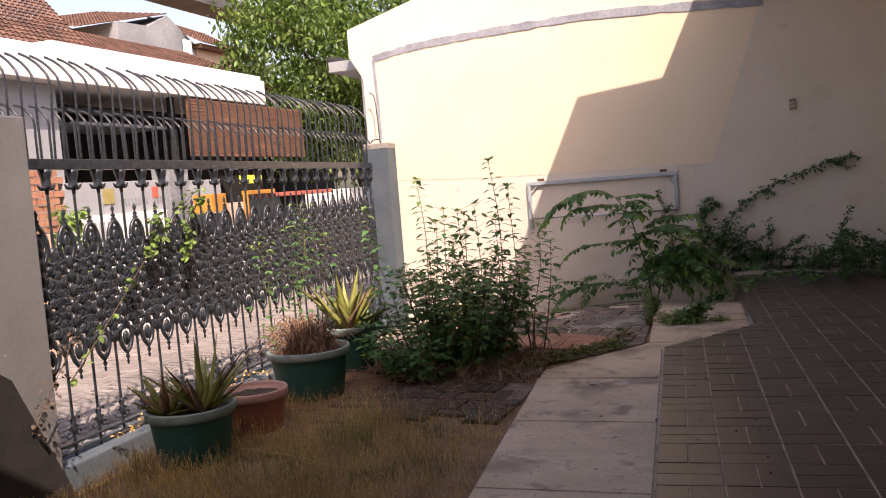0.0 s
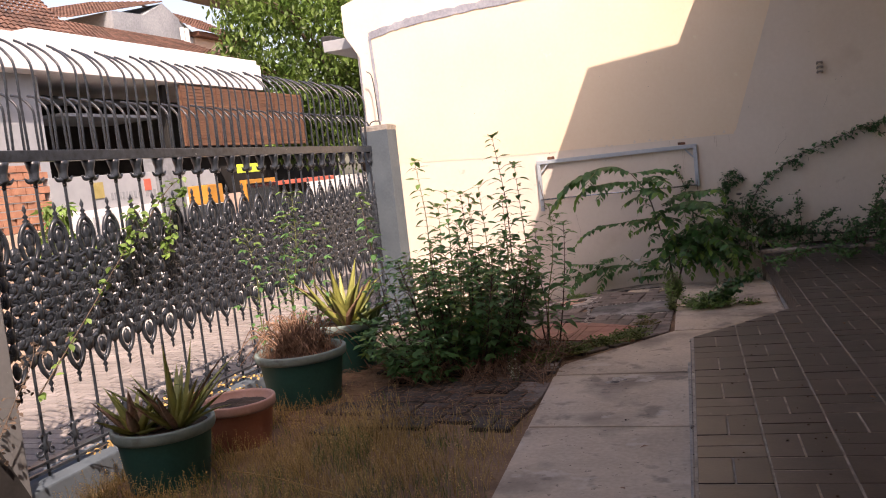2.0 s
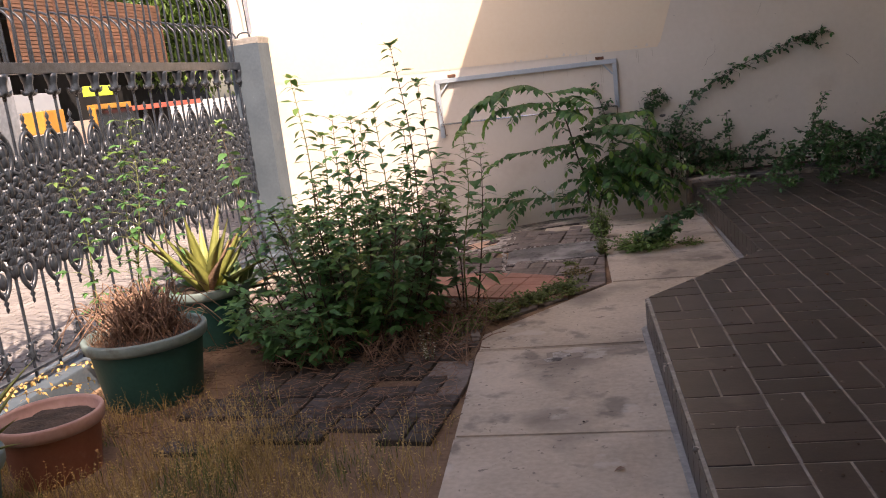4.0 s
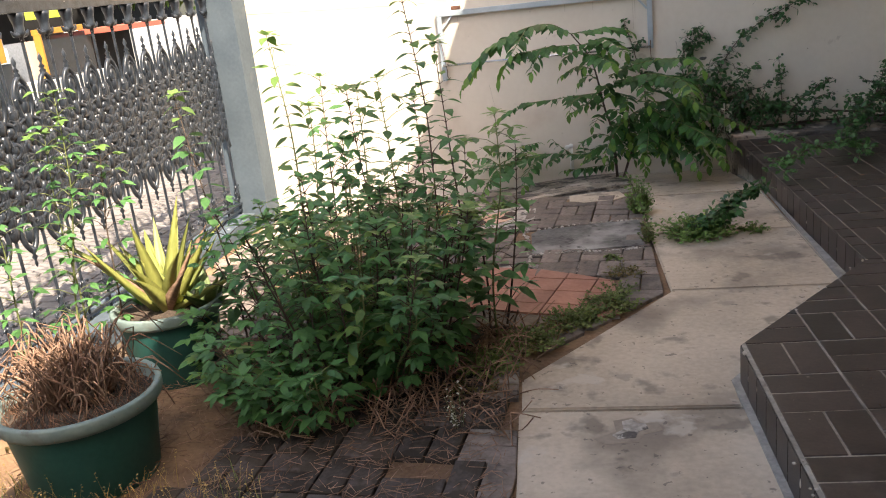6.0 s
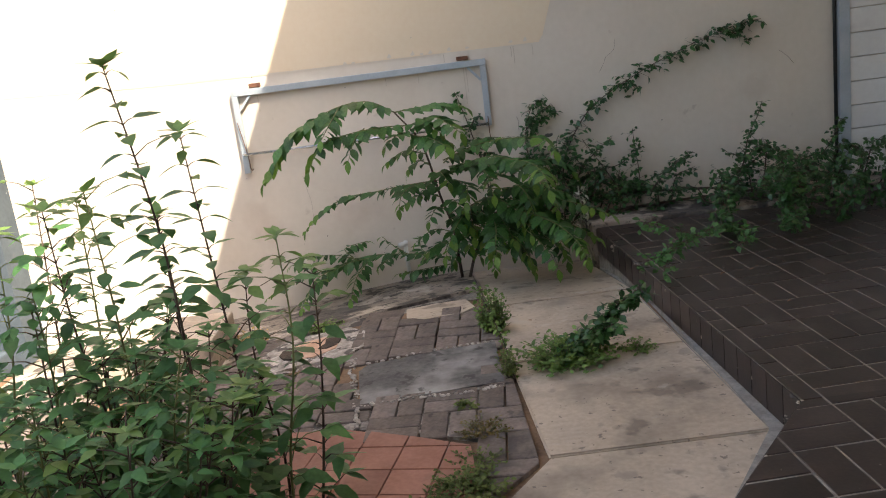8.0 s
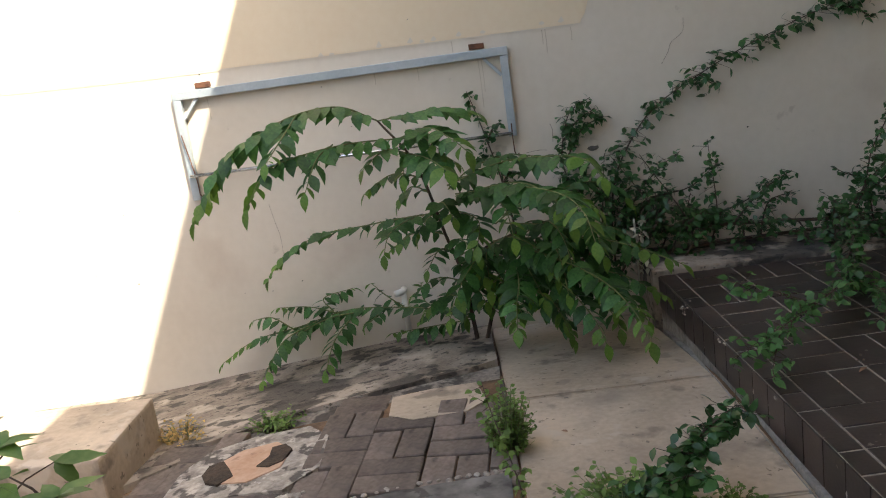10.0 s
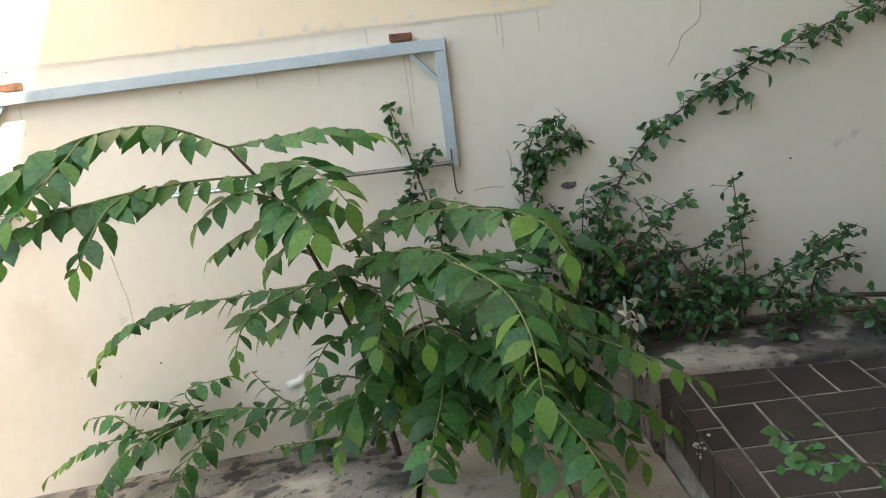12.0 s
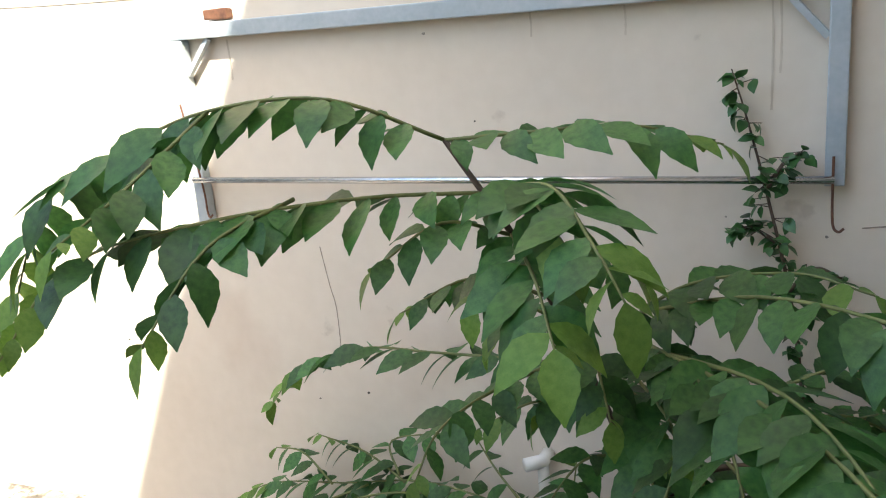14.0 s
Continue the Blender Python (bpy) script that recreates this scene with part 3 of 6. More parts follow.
# ---- small pieces on the wall ----
def drop_frame():
    t = thing("drop_frame", "grey painted steel frame with chrome rod fixed to the cream wall", "frame", (0, 0, 0))
    w, y0, y1 = 1.563, -0.034, -0.003
    bm = bmesh.new()
    box(bm, (0.008, y0, 1.157), (w + 0.004, y1, 1.195), 0.003)
    part("top_rail", bm, STEEL, t)
    for x, z0 in ((0.026, 0.685), (w - 0.016, 0.79)):
        bm = bmesh.new()
        box(bm, (x - 0.017, y0, z0), (x + 0.019, y1, 1.156), 0.003)
        part("side_rail", bm, STEEL, t)
    for s, x in ((1, 0.045), (-1, w - 0.034)):
        p = Pile()
        p.tube([(x, -0.02, 1.07), (x + s * 0.075, -0.02, 1.156)], 0.009, 4)
        p.put("corner_brace", STEEL, t, smooth=False)
    p = Pile()
    p.tube([(0.024, -0.045, 0.803), (w - 0.015, -0.045, 0.805)], 0.008, 10)
    p.put("rod", CHROME, t, "thin worn chrome rod")
    for x in (0.05, w - 0.018):
        p = Pile()
        p.tube(spline([(x - 0.03 * (x < 0.5), -0.045, 1.0 if x < 0.5 else 0.85), (x, -0.045, 0.79), (x + 0.002, -0.045, 0.72), (x + 0.012, -0.05, 0.705), (x + 0.022, -0.05, 0.712)], 4), 0.0028, 5)
        p.put("hook", RUST, t, "bent iron wire hook")
    return t


drop_frame()
for x in (0.158, 1.430):
    bm = bmesh.new()
    box(bm, (x - 0.035, -0.03, 1.200), (x + 0.035, -0.002, 1.224), 0.004)
    for v in bm.verts:
        v.co.z += 0.004 * noise.noise(v.co * 60)
    tagged(part("rusty_bracket", bm, RUST), "small rusty iron bracket above the steel frame", "bracket", "wall brackets")
p = Pile()
p.tube([(0.935, -0.045, -0.09), (0.935, -0.045, 0.115)], 0.014, 12)
p.tube([(0.935, -0.002, 0.115), (0.935, -0.045, 0.118), (0.90, -0.075, 0.118)], 0.017, 12)
tagged(p.put("drain_pipe", PVC), "short white plastic pipe stub at the wall's foot", "pipe")
wall_sheet("wall_scar", [(1.882, 0.682), (1.890, 0.690), (1.905, 0.693), (1.918, 0.690), (1.932, 0.692), (1.936, 0.682), (1.926, 0.673), (1.908, 0.669), (1.893, 0.672)], CAP, "small dark knocked-out hole with mortar crumbs", y=-0.004)
p = Pile()
for z, y in ((1.72, -0.03), (1.76, -0.035), (1.80, -0.03)):
    p.tube([(2.66, 0.0, z - 0.01), (2.66, y, z), (2.70, y, z), (2.70, 0.0, z - 0.008)], 0.010, 6)
tagged(p.put("broken_bracket", MORTAR), "broken cement bracket stuck on the wall", "bracket")

# door frame and boards at the far corner
t = thing("corner_board", "blue-grey painted timber corner post with cream boards", "panel", (0, 0, 0))
bm = bmesh.new()
box(bm, (3.70, -0.05, 0.17), (3.765, -0.004, 2.9), 0.004)
part("post", bm, STEEL, t)
for i in range(16):
    bm = bmesh.new()
    box(bm, (3.768, -0.04, 0.20 + 0.145 * i), (4.04, -0.006, 0.20 + 0.145 * i + 0.140), 0.003)
    part("board", bm, WHITE, t, "cream painted board")
p = Pile()
p.tube([(3.685, -0.02, 0.17), (3.685, -0.02, 2.9)], 0.011, 8)
p.put("cable_pipe", CABLE, t, "thin dark pipe")


# ---- gate ----
def spiral(cx, cz, r, turns, start, sgn, n=16, tail=None):
    pts = []
    for i in range(n + 1):
        f = i / n
        a = start + sgn * 2 * math.pi * turns * f
        rr = r * (1 - 0.78 * f)
        pts.append((0.004 * math.sin(f * 6), cx + rr * math.cos(a), cz + rr * math.sin(a)))
    return ([tail] if tail else []) + pts


def spear_tip():
    p = Pile()
    p.tube([(0, 0, h) for h in (1.294, 1.285, 1.262, 1.245, 1.238, 1.222, 1.212, 1.20, 1.185, 1.172)],
           [0.001, 0.005, 0.013, 0.006, 0.005, 0.017, 0.008, 0.020, 0.008, 0.006], 8)
    return p


def drop_tip():
    p = Pile()
    p.tube([(0, 0, h) for h in (0.245, 0.255, 0.268, 0.28, 0.30, 0.315, 0.335, 0.36)],
           [0.001, 0.007, 0.010, 0.005, 0.015, 0.007, 0.022, 0.007], 8)
    return p


def scroll_panel():
    p = Pile()
    thick = 1.75
    for s in (-1, 1):
        p.tube(spline([(0, 0, 1.19), (0, s * 0.030, 1.165), (0, s * 0.056, 1.115), (0, s * 0.060, 1.06), (0, s * 0.040, 1.0), (0, s * 0.008, 0.955)], 4), 0.0085 * thick, 5)
        p.tube(spline([(0, s * 0.006, 1.15), (0, s * 0.034, 1.12), (0, s * 0.028, 1.075), (0, s * 0.006, 1.05)], 3), 0.006 * thick, 5)
        p.tube(spline([(0, s * 0.008, 0.50), (0, s * 0.048, 0.475), (0, s * 0.058, 0.43), (0, s * 0.040, 0.375), (0, s * 0.010, 0.335)], 4), 0.0085 * thick, 5)
        for zc, up in ((0.935, 1), (0.845, -1), (0.745, 1), (0.655, -1), (0.56, 1)):
            p.tube(spiral(s * 0.058, zc, 0.040, 1.15, math.pi / 2 * up if s > 0 else math.pi / 2 * up, -s * up, 14, (0, s * 0.008, zc + 0.055 * up)), 0.0085 * thick, 5)
            p.add(blob((0.004, s * 0.058, zc), 0.027))
            p.tube(spline([(0, s * 0.1, zc + 0.03), (0.006, s * 0.082, zc + 0.052 * up), (0.01, s * 0.06, zc + 0.058 * up)], 3), [0.010, 0.011, 0.010, 0.008, 0.007, 0.006, 0.004], 5)
        for zc in (1.02, 0.955, 0.90, 0.845, 0.79, 0.745, 0.70, 0.655, 0.61, 0.565, 0.52, 0.46):
            p.add(blob((0.002, s * 0.100, zc), 0.031, 6, 1.6))
            p.tube(spline([(0, s * 0.100, zc - 0.02), (0.012, s * 0.088, zc + 0.015), (0.012, s * 0.074, zc + 0.005)], 3), [0.009, 0.010, 0.009, 0.008, 0.006, 0.004, 0.003], 4)
    for s in (-1, 1):
        for zc, up in ((0.89, -1), (0.795, 1), (0.70, -1), (0.61, 1), (0.515, -1)):
            p.tube(spline([(0, s * 0.100, zc + 0.045 * up), (0, s * 0.05, zc + 0.030 * up), (0, s * 0.018, zc), (0, s * 0.045, zc - 0.03 * up), (0, s * 0.075, zc - 0.012 * up)], 4), 0.014, 5)
            p.add(blob((0.006, s * 0.030, zc + 0.01 * up), 0.016, 6, 1.3))
    for zc in (1.09, 1.045, 0.97, 0.885, 0.80, 0.70, 0.61, 0.525, 0.42):
        p.add(blob((0.002, 0, zc), 0.031, 6, 1.6))
    return p


def gate():
    g = thing("sliding_gate", "tall dark wrought-iron gate with scrollwork and curved spikes on top", "gate", (-1.70, 0, 0))
    bm = bmesh.new()
    box(bm, (-0.030, -5.40, 1.525), (0.030, -0.255, 1.588), 0.004)
    for v in bm.verts:
        v.co.z += -0.008 * (v.co.y + 5.4)
    part("rail", bm, IRON, g, "dark iron rail with paint flecks")
    bm = bmesh.new()
    box(bm, (-0.02, -5.40, -0.115), (0.02, -0.255, -0.10), 0.003)
    part("bottom_rail", bm, IRON, g)
    bm = bmesh.new()
    box(bm, (-0.012, -5.40, -0.165), (0.012, -0.255, -0.15), 0.003)
    part("bottom_rail", bm, IRON, g)
    bar_me = None
    pitch = 0.2165
    unit = orn = foot = None
    for i in range(24):
        y = -5.255 + pitch * i
        if y > -0.27:
            break
        if bar_me is None:
            p = Pile()
            p.tube([(0, 0, h) for h in (-0.19, -0.1, 0.3, 0.9, 1.3, 1.525)], 0.0088, 6)
            ob = p.put("bar", IRON, g)
            bar_me = ob.data
            p = Pile()
            p.tube([(0, 0, h) for h in (1.526, 1.50, 1.47, 1.44, 1.425, 1.418, 1.405, 1.38)], [0.040, 0.036, 0.027, 0.026, 0.030, 0.026, 0.012, 0.011], 8)
            for s in (-1, 1):
                p.tube(spline([(0, 0, 1.425), (0, s * 0.045, 1.415), (0, s * 0.070, 1.438)], 3), [0.018, 0.017, 0.015, 0.013, 0.010, 0.007, 0.004], 5)
            so = p.put("socket", IRON, g)
            orn = so.data
            p = Pile()
            p.tube([(0, 0, h) for h in (-0.06, -0.03, 0.0, 0.03, 0.05)], [0.010, 0.022, 0.014, 0.020, 0.010], 7)
            for s in (-1, 1):
                p.tube(spiral(s * 0.045, -0.05, 0.034, 1.0, math.pi / 2, s, 12, (0, 0, 0.0)), 0.007, 5)
                p.tube(spline([(0, 0, 0.03), (0.01, s * 0.03, 0.045), (0.01, s * 0.04, 0.03)], 3), 0.007, 5)
            fo = p.put("foot_scroll", IRON, g)
            foot = fo.data
            un = scroll_panel().put("scroll_panel", IRON, g, "cast scrollwork panel with spear tips")
            unit = un.data
            spear, drop = spear_tip().put("spear_tip", IRON, un), drop_tip().put("drop_tip", IRON, un)
            tips = (spear.data, drop.data)
        else:
            ob, so, fo, un = (link_mesh(nm, me, None, g, lb) for nm, me, lb in (
                ("bar", bar_me, ""), ("socket", orn, ""), ("foot_scroll", foot, ""), ("scroll_panel", unit, "cast scrollwork panel with spear tips")))
            link_mesh("spear_tip", tips[0], None, un)
            link_mesh("drop_tip", tips[1], None, un)
        for o in (ob, so, fo):
            o.location = (0, y, 0)
        so.location = (0, y, -0.008 * (y + 5.4))
        un.location = (0, y + pitch / 2, 0)
        if y + pitch > -0.3:
            un.scale = (1, 0.7, 1)
            un.location.y = y + 0.05
    tall = short = None
    k = 0
    y = -5.36
    while y < -0.28:
        for kind in (0, 1):
            yy = y + 0.054 * kind
            me = (tall, short)[kind]
            if me is None:
                p = Pile()
                h = 0.46 if kind == 0 else 0.22
                line = spline([(0, 0, 0), (0, 0, h * 0.5), (0, 0, h), (-0.05, 0, h + 0.09), (-0.13, 0, h + 0.155), (-0.20, 0, h + 0.19)] if kind == 0
                              else [(0, 0, 0), (0, 0, h * 0.5), (0, 0, h), (-0.03, 0, h + 0.05), (-0.08, 0, h + 0.09), (-0.13, 0, h + 0.105)], 12)
                rad = [0.0072 + 0.0016 * (i % 2) for i in range(len(line))]
                rad[-1] = 0.002
                p.tube(line, rad, 5)
                o = p.put("spike", IRON, g)
                if kind == 0:
                    tall = o.data
                else:
                    short = o.data
            else:
                o = link_mesh("spike", me, None, g)
            o.location = ((-0.012, 0.012)[kind], yy, 1.585 - 0.008 * (yy + 5.4))
            o.rotation_euler = (random.uniform(-0.03, 0.03), random.uniform(-0.03, 0.03), random.uniform(-0.12, 0.12))
            k += 1
        y += 0.108
    return g


gate()
p = Pile()
p.tube(spline([(-1.62, -0.1, 1.7), (-1.62, -0.1, 1.85), (-1.64, -0.1, 2.25), (-1.70, -0.1, 2.33)], 5), 0.006, 5)
p.tube(spline([(-1.70, -0.2, 1.74), (-1.66, -0.2, 1.79), (-1.58, -0.2, 1.79), (-1.56, -0.2, 1.74)], 4), 0.007, 5)
tagged(p.put("bent_rod", IRON), "bent iron reinforcing rods sticking out of the gate post", "rod")


# ---- leaves ----
def leaf_data(L, W, fold=0.25, droop=0.25, seg=4, serr=0.0, tip=0.62):
    """A folded, drooping leaf along +x with its face up."""
    v, f = [], []
    for i in range(seg + 1):
        s = i / seg
        w = W * 0.5 * math.sin(math.pi * min(1, s ** tip)) if 0 < i < seg else W * 0.02
        w *= 1 + serr * (-1) ** i
        x, z = L * (s - 0.12 * droop * s * s), -droop * L * s * s
        v += [Vector((x, w, z + fold * w)), Vector((x, 0, z)), Vector((x, -w, z + fold * w))]
    for i in range(seg):
        a = 3 * i
        f += [(a, a + 1, a + 4, a + 3), (a + 1, a + 2, a + 5, a + 4)]
    return v, f


def frame_of(d, up=Vector((0, 0, 1))):
    x = Vector(d).normalized()
    y = up.cross(x)
    y = y.normalized() if y.length > 1e-3 else Vector((0, 1, 0))
    return Matrix((x, y, x.cross(y))).transposed().to_4x4()


def place(p, d, s=1.0, roll=0.0):
    return Matrix.Translation(p) @ frame_of(d) @ Matrix.Rotation(roll, 4, "X") @ Matrix.Scale(s, 4)


WEED_LEAVES = [leaf_data(1.0, 0.48, 0.14, d, 6, 0.07, 0.75) for d in (0.05, 0.18, 0.34)]
SMALL_LEAF = leaf_data(1.0, 0.66, 0.15, 0.2, 4, 0.0, 0.8)


def weed(base, tip, bushy, seed, leaf=0.085, label="tall green weed with drooping opposite leaves", top=LEAF_PALE, start=0.15, group="tall weeds"):
    """One upright weed: a stem with opposite, drooping leaves and short side shoots."""
    r = random.Random(seed)
    t = thing("tall_weed", label, "weed", base, group)
    h = Vector(tip) - Vector(base)
    line = spline([(0, 0, 0), h * 0.33 + Vector((r.uniform(-0.03, 0.03), r.uniform(-0.03, 0.03), 0.01)), h * 0.7 + Vector((r.uniform(-0.02, 0.02), r.uniform(-0.02, 0.02), 0)), h], 7)
    stem, low, up = Pile(), Pile(), Pile()
    stem.tube(line, [0.0055 * (1 - 0.75 * i / len(line)) for i in range(len(line))], 5)
    n = max(5, int(h.length / 0.050))
    az = r.uniform(0, 6)
    for i in range(n):
        f = start + (1 - start) * (i + 0.5) / n
        q = line[min(int(f * (len(line) - 1)), len(line) - 2)].lerp(line[min(int(f * (len(line) - 1)) + 1, len(line) - 1)], (f * (len(line) - 1)) % 1)
        az += math.pi / 2 + r.uniform(-0.3, 0.3)
        size = leaf * (1.0 - 0.38 * f) * r.uniform(0.8, 1.15)
        for s in (0, math.pi):
            if r.random() < 0.08:
                continue
            a = az + s + r.uniform(-0.25, 0.25)
            reach = size * (0.35 if r.random() > bushy else r.uniform(0.8, 1.9))
            d = Vector((math.cos(a), math.sin(a), 0.5))
            e = q + d.normalized() * reach
            stem.tube([q, q.lerp(e, 0.5) + Vector((0, 0, 0.1 * reach)), e], [0.0022, 0.0016, 0.0010], 4)
            pile = up if f > 0.86 else low
            k = 3 if reach > size * 0.7 else 1
            for j in range(k):
                b = a + (0, 0.95, -0.95)[j] + r.uniform(-0.2, 0.2)
                m = place(e, (math.cos(b), math.sin(b), r.uniform(-0.38, 0.22)), size * (1, 0.8, 0.8)[j], r.uniform(-0.4, 0.4))
                pile.add(r.choice(WEED_LEAVES), m)
    for j in range(7):
        a = j * 2.4
        up.add(r.choice(WEED_LEAVES), place(line[-1], (math.cos(a), math.sin(a), r.uniform(0.0, 0.7)), leaf * r.uniform(0.35, 0.7)))
    stem.put("stem", STALK if r.random() < 0.5 else BARK, t)
    low.put("leaves", LEAF_PALE if r.random() < 0.16 else LEAF, t)
    up.put("top_leaves", top, t, "paler young leaves")
    return t


TALL = [((0.60, -3.25), (0.532, -3.41, 1.39), 1), ((0.12, -3.6), (-0.06, -3.25, 1.30), 1), ((0.66, -3.05), (0.553, -3.02, 1.20), 1),
        ((-0.1, -2.8), (-0.122, -2.5, 1.05), 0), ((0.30, -3.3), (0.20, -3.15, 1.05), 0), ((0.42, -3.45), (0.36, -3.25, 1.10), 0),
        ((0.70, -3.2), (0.60, -2.80, 0.74), 1), ((0.74, -3.3), (0.80, -3.2, 0.92), 0), ((0.0, -3.3), (-0.02, -3.0, 0.98), 0),
        ((0.5, -3.15), (0.44, -3.0, 0.98), 0), ((-0.25, -3.5), (-0.42, -3.4, 1.12), 1), ((0.76, -3.15), (0.86, -3.1, 0.80), 0),
        ((0.2, -3.1), (0.14, -2.8, 1.02), 0)]
for i, (b, tp, th) in enumerate(TALL):
    weed((b[0], b[1], gz(*b) - 0.03), tp, 0.05 if th else 0.3, 100 + i, 0.108, "tall thin green weed rising above the paving")
r = random.Random(42)
for i in range(72):
    a, rr = r.uniform(0, 2 * math.pi), math.sqrt(r.random())
    bx, by = 0.20 + 0.34 * rr * math.cos(a), -3.45 + 0.42 * rr * math.sin(a)
    hgt = r.uniform(0.45, 0.86) * (1.1 - 0.3 * rr)
    tip = (bx + 0.26 * rr * math.cos(a) + r.uniform(-0.06, 0.06), by + 0.34 * rr * math.sin(a) + r.uniform(-0.06, 0.06), hgt)
    weed((bx, by, gz(bx, by) - 0.03), tip, 0.85, 200 + i, 0.083, "bushy green weed in the paved yard", LEAF_PALE if i % 4 == 0 else LEAF, 0.08, "bushy weeds")
for i in range(16):
    a = math.radians(r.uniform(150, 285))
    bx, by = 0.22 + 0.30 * math.cos(a), -3.6 + 0.34 * math.sin(a)
    weed((bx, by, gz(bx, by) - 0.03), (bx + 0.26 * math.cos(a), by + 0.26 * math.sin(a), r.uniform(0.14, 0.36)), 0.9, 300 + i, 0.09, "low leaning green weed at the bush's foot", LEAF, 0.05, "bushy weeds")
# bare tangled stalks at the foot of the bush
p = Pile()
for i in range(420):
    x, y = r.uniform(-0.1, 0.88), r.uniform(-4.12, -3.2)
    a = r.uniform(0, 6.3)
    L = r.uniform(0.06, 0.24)
    p.tube(spline([(x, y, gz(x, y) + 0.0), (x + L * 0.5 * math.cos(a), y + L * 0.5 * math.sin(a), r.uniform(0.02, 0.12)), (x + L * math.cos(a), y + L * math.sin(a), r.uniform(0.0, 0.14))], 2), 0.0022, 4)
tagged(p.put("dead_stalk_litter", DEAD), "tangled dead brown stalks under the bush", "dead stalks", "", "stuff")


# ---- shrub with long leaf fronds against the wall ----
FROND_LEAVES = {}


def frond_mesh(k):
    if k not in FROND_LEAVES:
        v, f = leaf_data(1.0, 0.52, 0.16, (0.12, 0.25, 0.4)[k % 3], 10, 0.045, 0.86)
        me = bpy.data.meshes.new("leaflet")
        me.from_pydata([tuple(q) for q in v], [], f)
        me.polygons.foreach_set("use_smooth", [True] * len(me.polygons))
        me.materials.append(FROND if k < 3 else FROND_YOUNG)
        FROND_LEAVES[k] = me
    return FROND_LEAVES[k]


O = Vector((1.27, -0.22, -0.12))
shrub = thing("wall_shrub", "green shrub with long drooping leaf fronds against the cream wall", "shrub", tuple(O))
p = Pile()
for ln, r0, r1 in (([(1.27, -0.22, -0.14), (1.262, -0.30, 0.04), (1.248, -0.42, 0.28), (1.20, -0.43, 0.46), (1.135, -0.62, 0.80), (1.01, -0.62, 0.99)], 0.011, 0.004),
                   ([(1.25, -0.40, 0.25), (1.36, -0.44, 0.38), (1.50, -0.48, 0.44)], 0.008, 0.004),
                   ([(1.30, -0.24, -0.14), (1.38, -0.36, 0.12), (1.50, -0.46, 0.32), (1.60, -0.52, 0.42)], 0.010, 0.004)):
    line = spline([Vector(q) - O for q in ln], 6)
    p.tube(line, [r0 + (r1 - r0) * i / len(line) for i in range(len(line))], 7)
p.put("trunk", BARK, shrub, "thin brown trunk")


def frond(pts, size=0.095, seed=0, pitch=0.044, young=0.16):
    rr = random.Random(seed)
    hang = rr.uniform(0.15, 0.7) if pts[-1][0] < 1.0 else rr.uniform(0.0, 0.45)
    line = spline([Vector(q) - O for q in pts], 12)
    total = sum((b - a).length for a, b in zip(line, line[1:]))
    p = Pile()
    p.tube(line[::2] + [line[-1]], [0.0036 * (1 - 0.6 * i / (len(line) / 2)) for i in range(len(line[::2]) + 1)], 5)
    fr = p.put("frond", STALK, shrub)
    dist, want, side = 0.0, total * 0.05, 1
    for a, b in zip(line, line[1:]):
        seg = (b - a).length
        while want < dist + seg:
            q = a.lerp(b, (want - dist) / seg)
            t = (b - a).normalized()
            f = want / total
            n = t.cross(Vector((0, 0, 1)))
            n = n.normalized() if n.length > 0.1 else Vector((1, 0, 0))
            out = n * side * rr.uniform(0.55, 1.0) + t * rr.uniform(0.25, 0.7) + Vector((0, 0, -hang * rr.uniform(0.1, 1.5) + rr.uniform(-0.12, 0.12)))
            s = size * 0.9 * (0.8 + 0.4 * math.sin(math.pi * min(1, f * 1.05))) * rr.uniform(0.85, 1.12) * (0.62 if f > 0.93 else 1)
            me = frond_mesh(rr.randrange(3) + (3 if f > 1 - young * rr.uniform(0.5, 1.5) else 0))
            o = link_mesh("leaflet", me, None, fr)
            o.matrix_basis = place(q, out, s, rr.uniform(-0.6, 0.6))
            side = -side
            want += pitch * 0.5 * rr.uniform(0.75, 1.25)
        dist += seg
    o = link_mesh("leaflet", frond_mesh(4), None, fr)
    o.matrix_basis = place(line[-1], (line[-1] - line[-4]) + Vector((0, 0, -0.02)), size * 0.8, 0)


# fronds from the top of the trunk
CROWN = [
    ([(1.01, -0.62, 0.99), (0.89, -0.74, 1.07), (0.74, -0.82, 1.07), (0.6, -0.86, 1.02), (0.45, -0.88, 0.94), (0.29, -0.86, 0.73)], 0.1),
    ([(1.08, -0.62, 0.91), (0.93, -0.75, 0.93), (0.77, -0.9, 0.93), (0.64, -1.02, 0.9), (0.57, -1.1, 0.79)], 0.098),
    ([(0.85, -0.8, 0.94), (0.81, -0.95, 0.91), (0.77, -1.05, 0.81)], 0.085),
    ([(0.74, -0.82, 1.07), (0.68, -0.95, 0.98), (0.65, -1.05, 0.93)], 0.08),
    ([(1.01, -0.62, 0.99), (1.15, -0.62, 1.0), (1.28, -0.58, 1.0), (1.4, -0.52, 0.96)], 0.092),
    ([(1.08, -0.62, 0.91), (1.21, -0.75, 0.95), (1.3, -0.88, 0.91), (1.35, -0.95, 0.87)], 0.1),
    ([(1.11, -0.63, 0.85), (1.2, -0.8, 0.84), (1.27, -0.95, 0.81)], 0.11),
    ([(1.15, -0.62, 0.8), (1.1, -0.7, 0.81), (1.09, -0.75, 0.78)], 0.08),
]
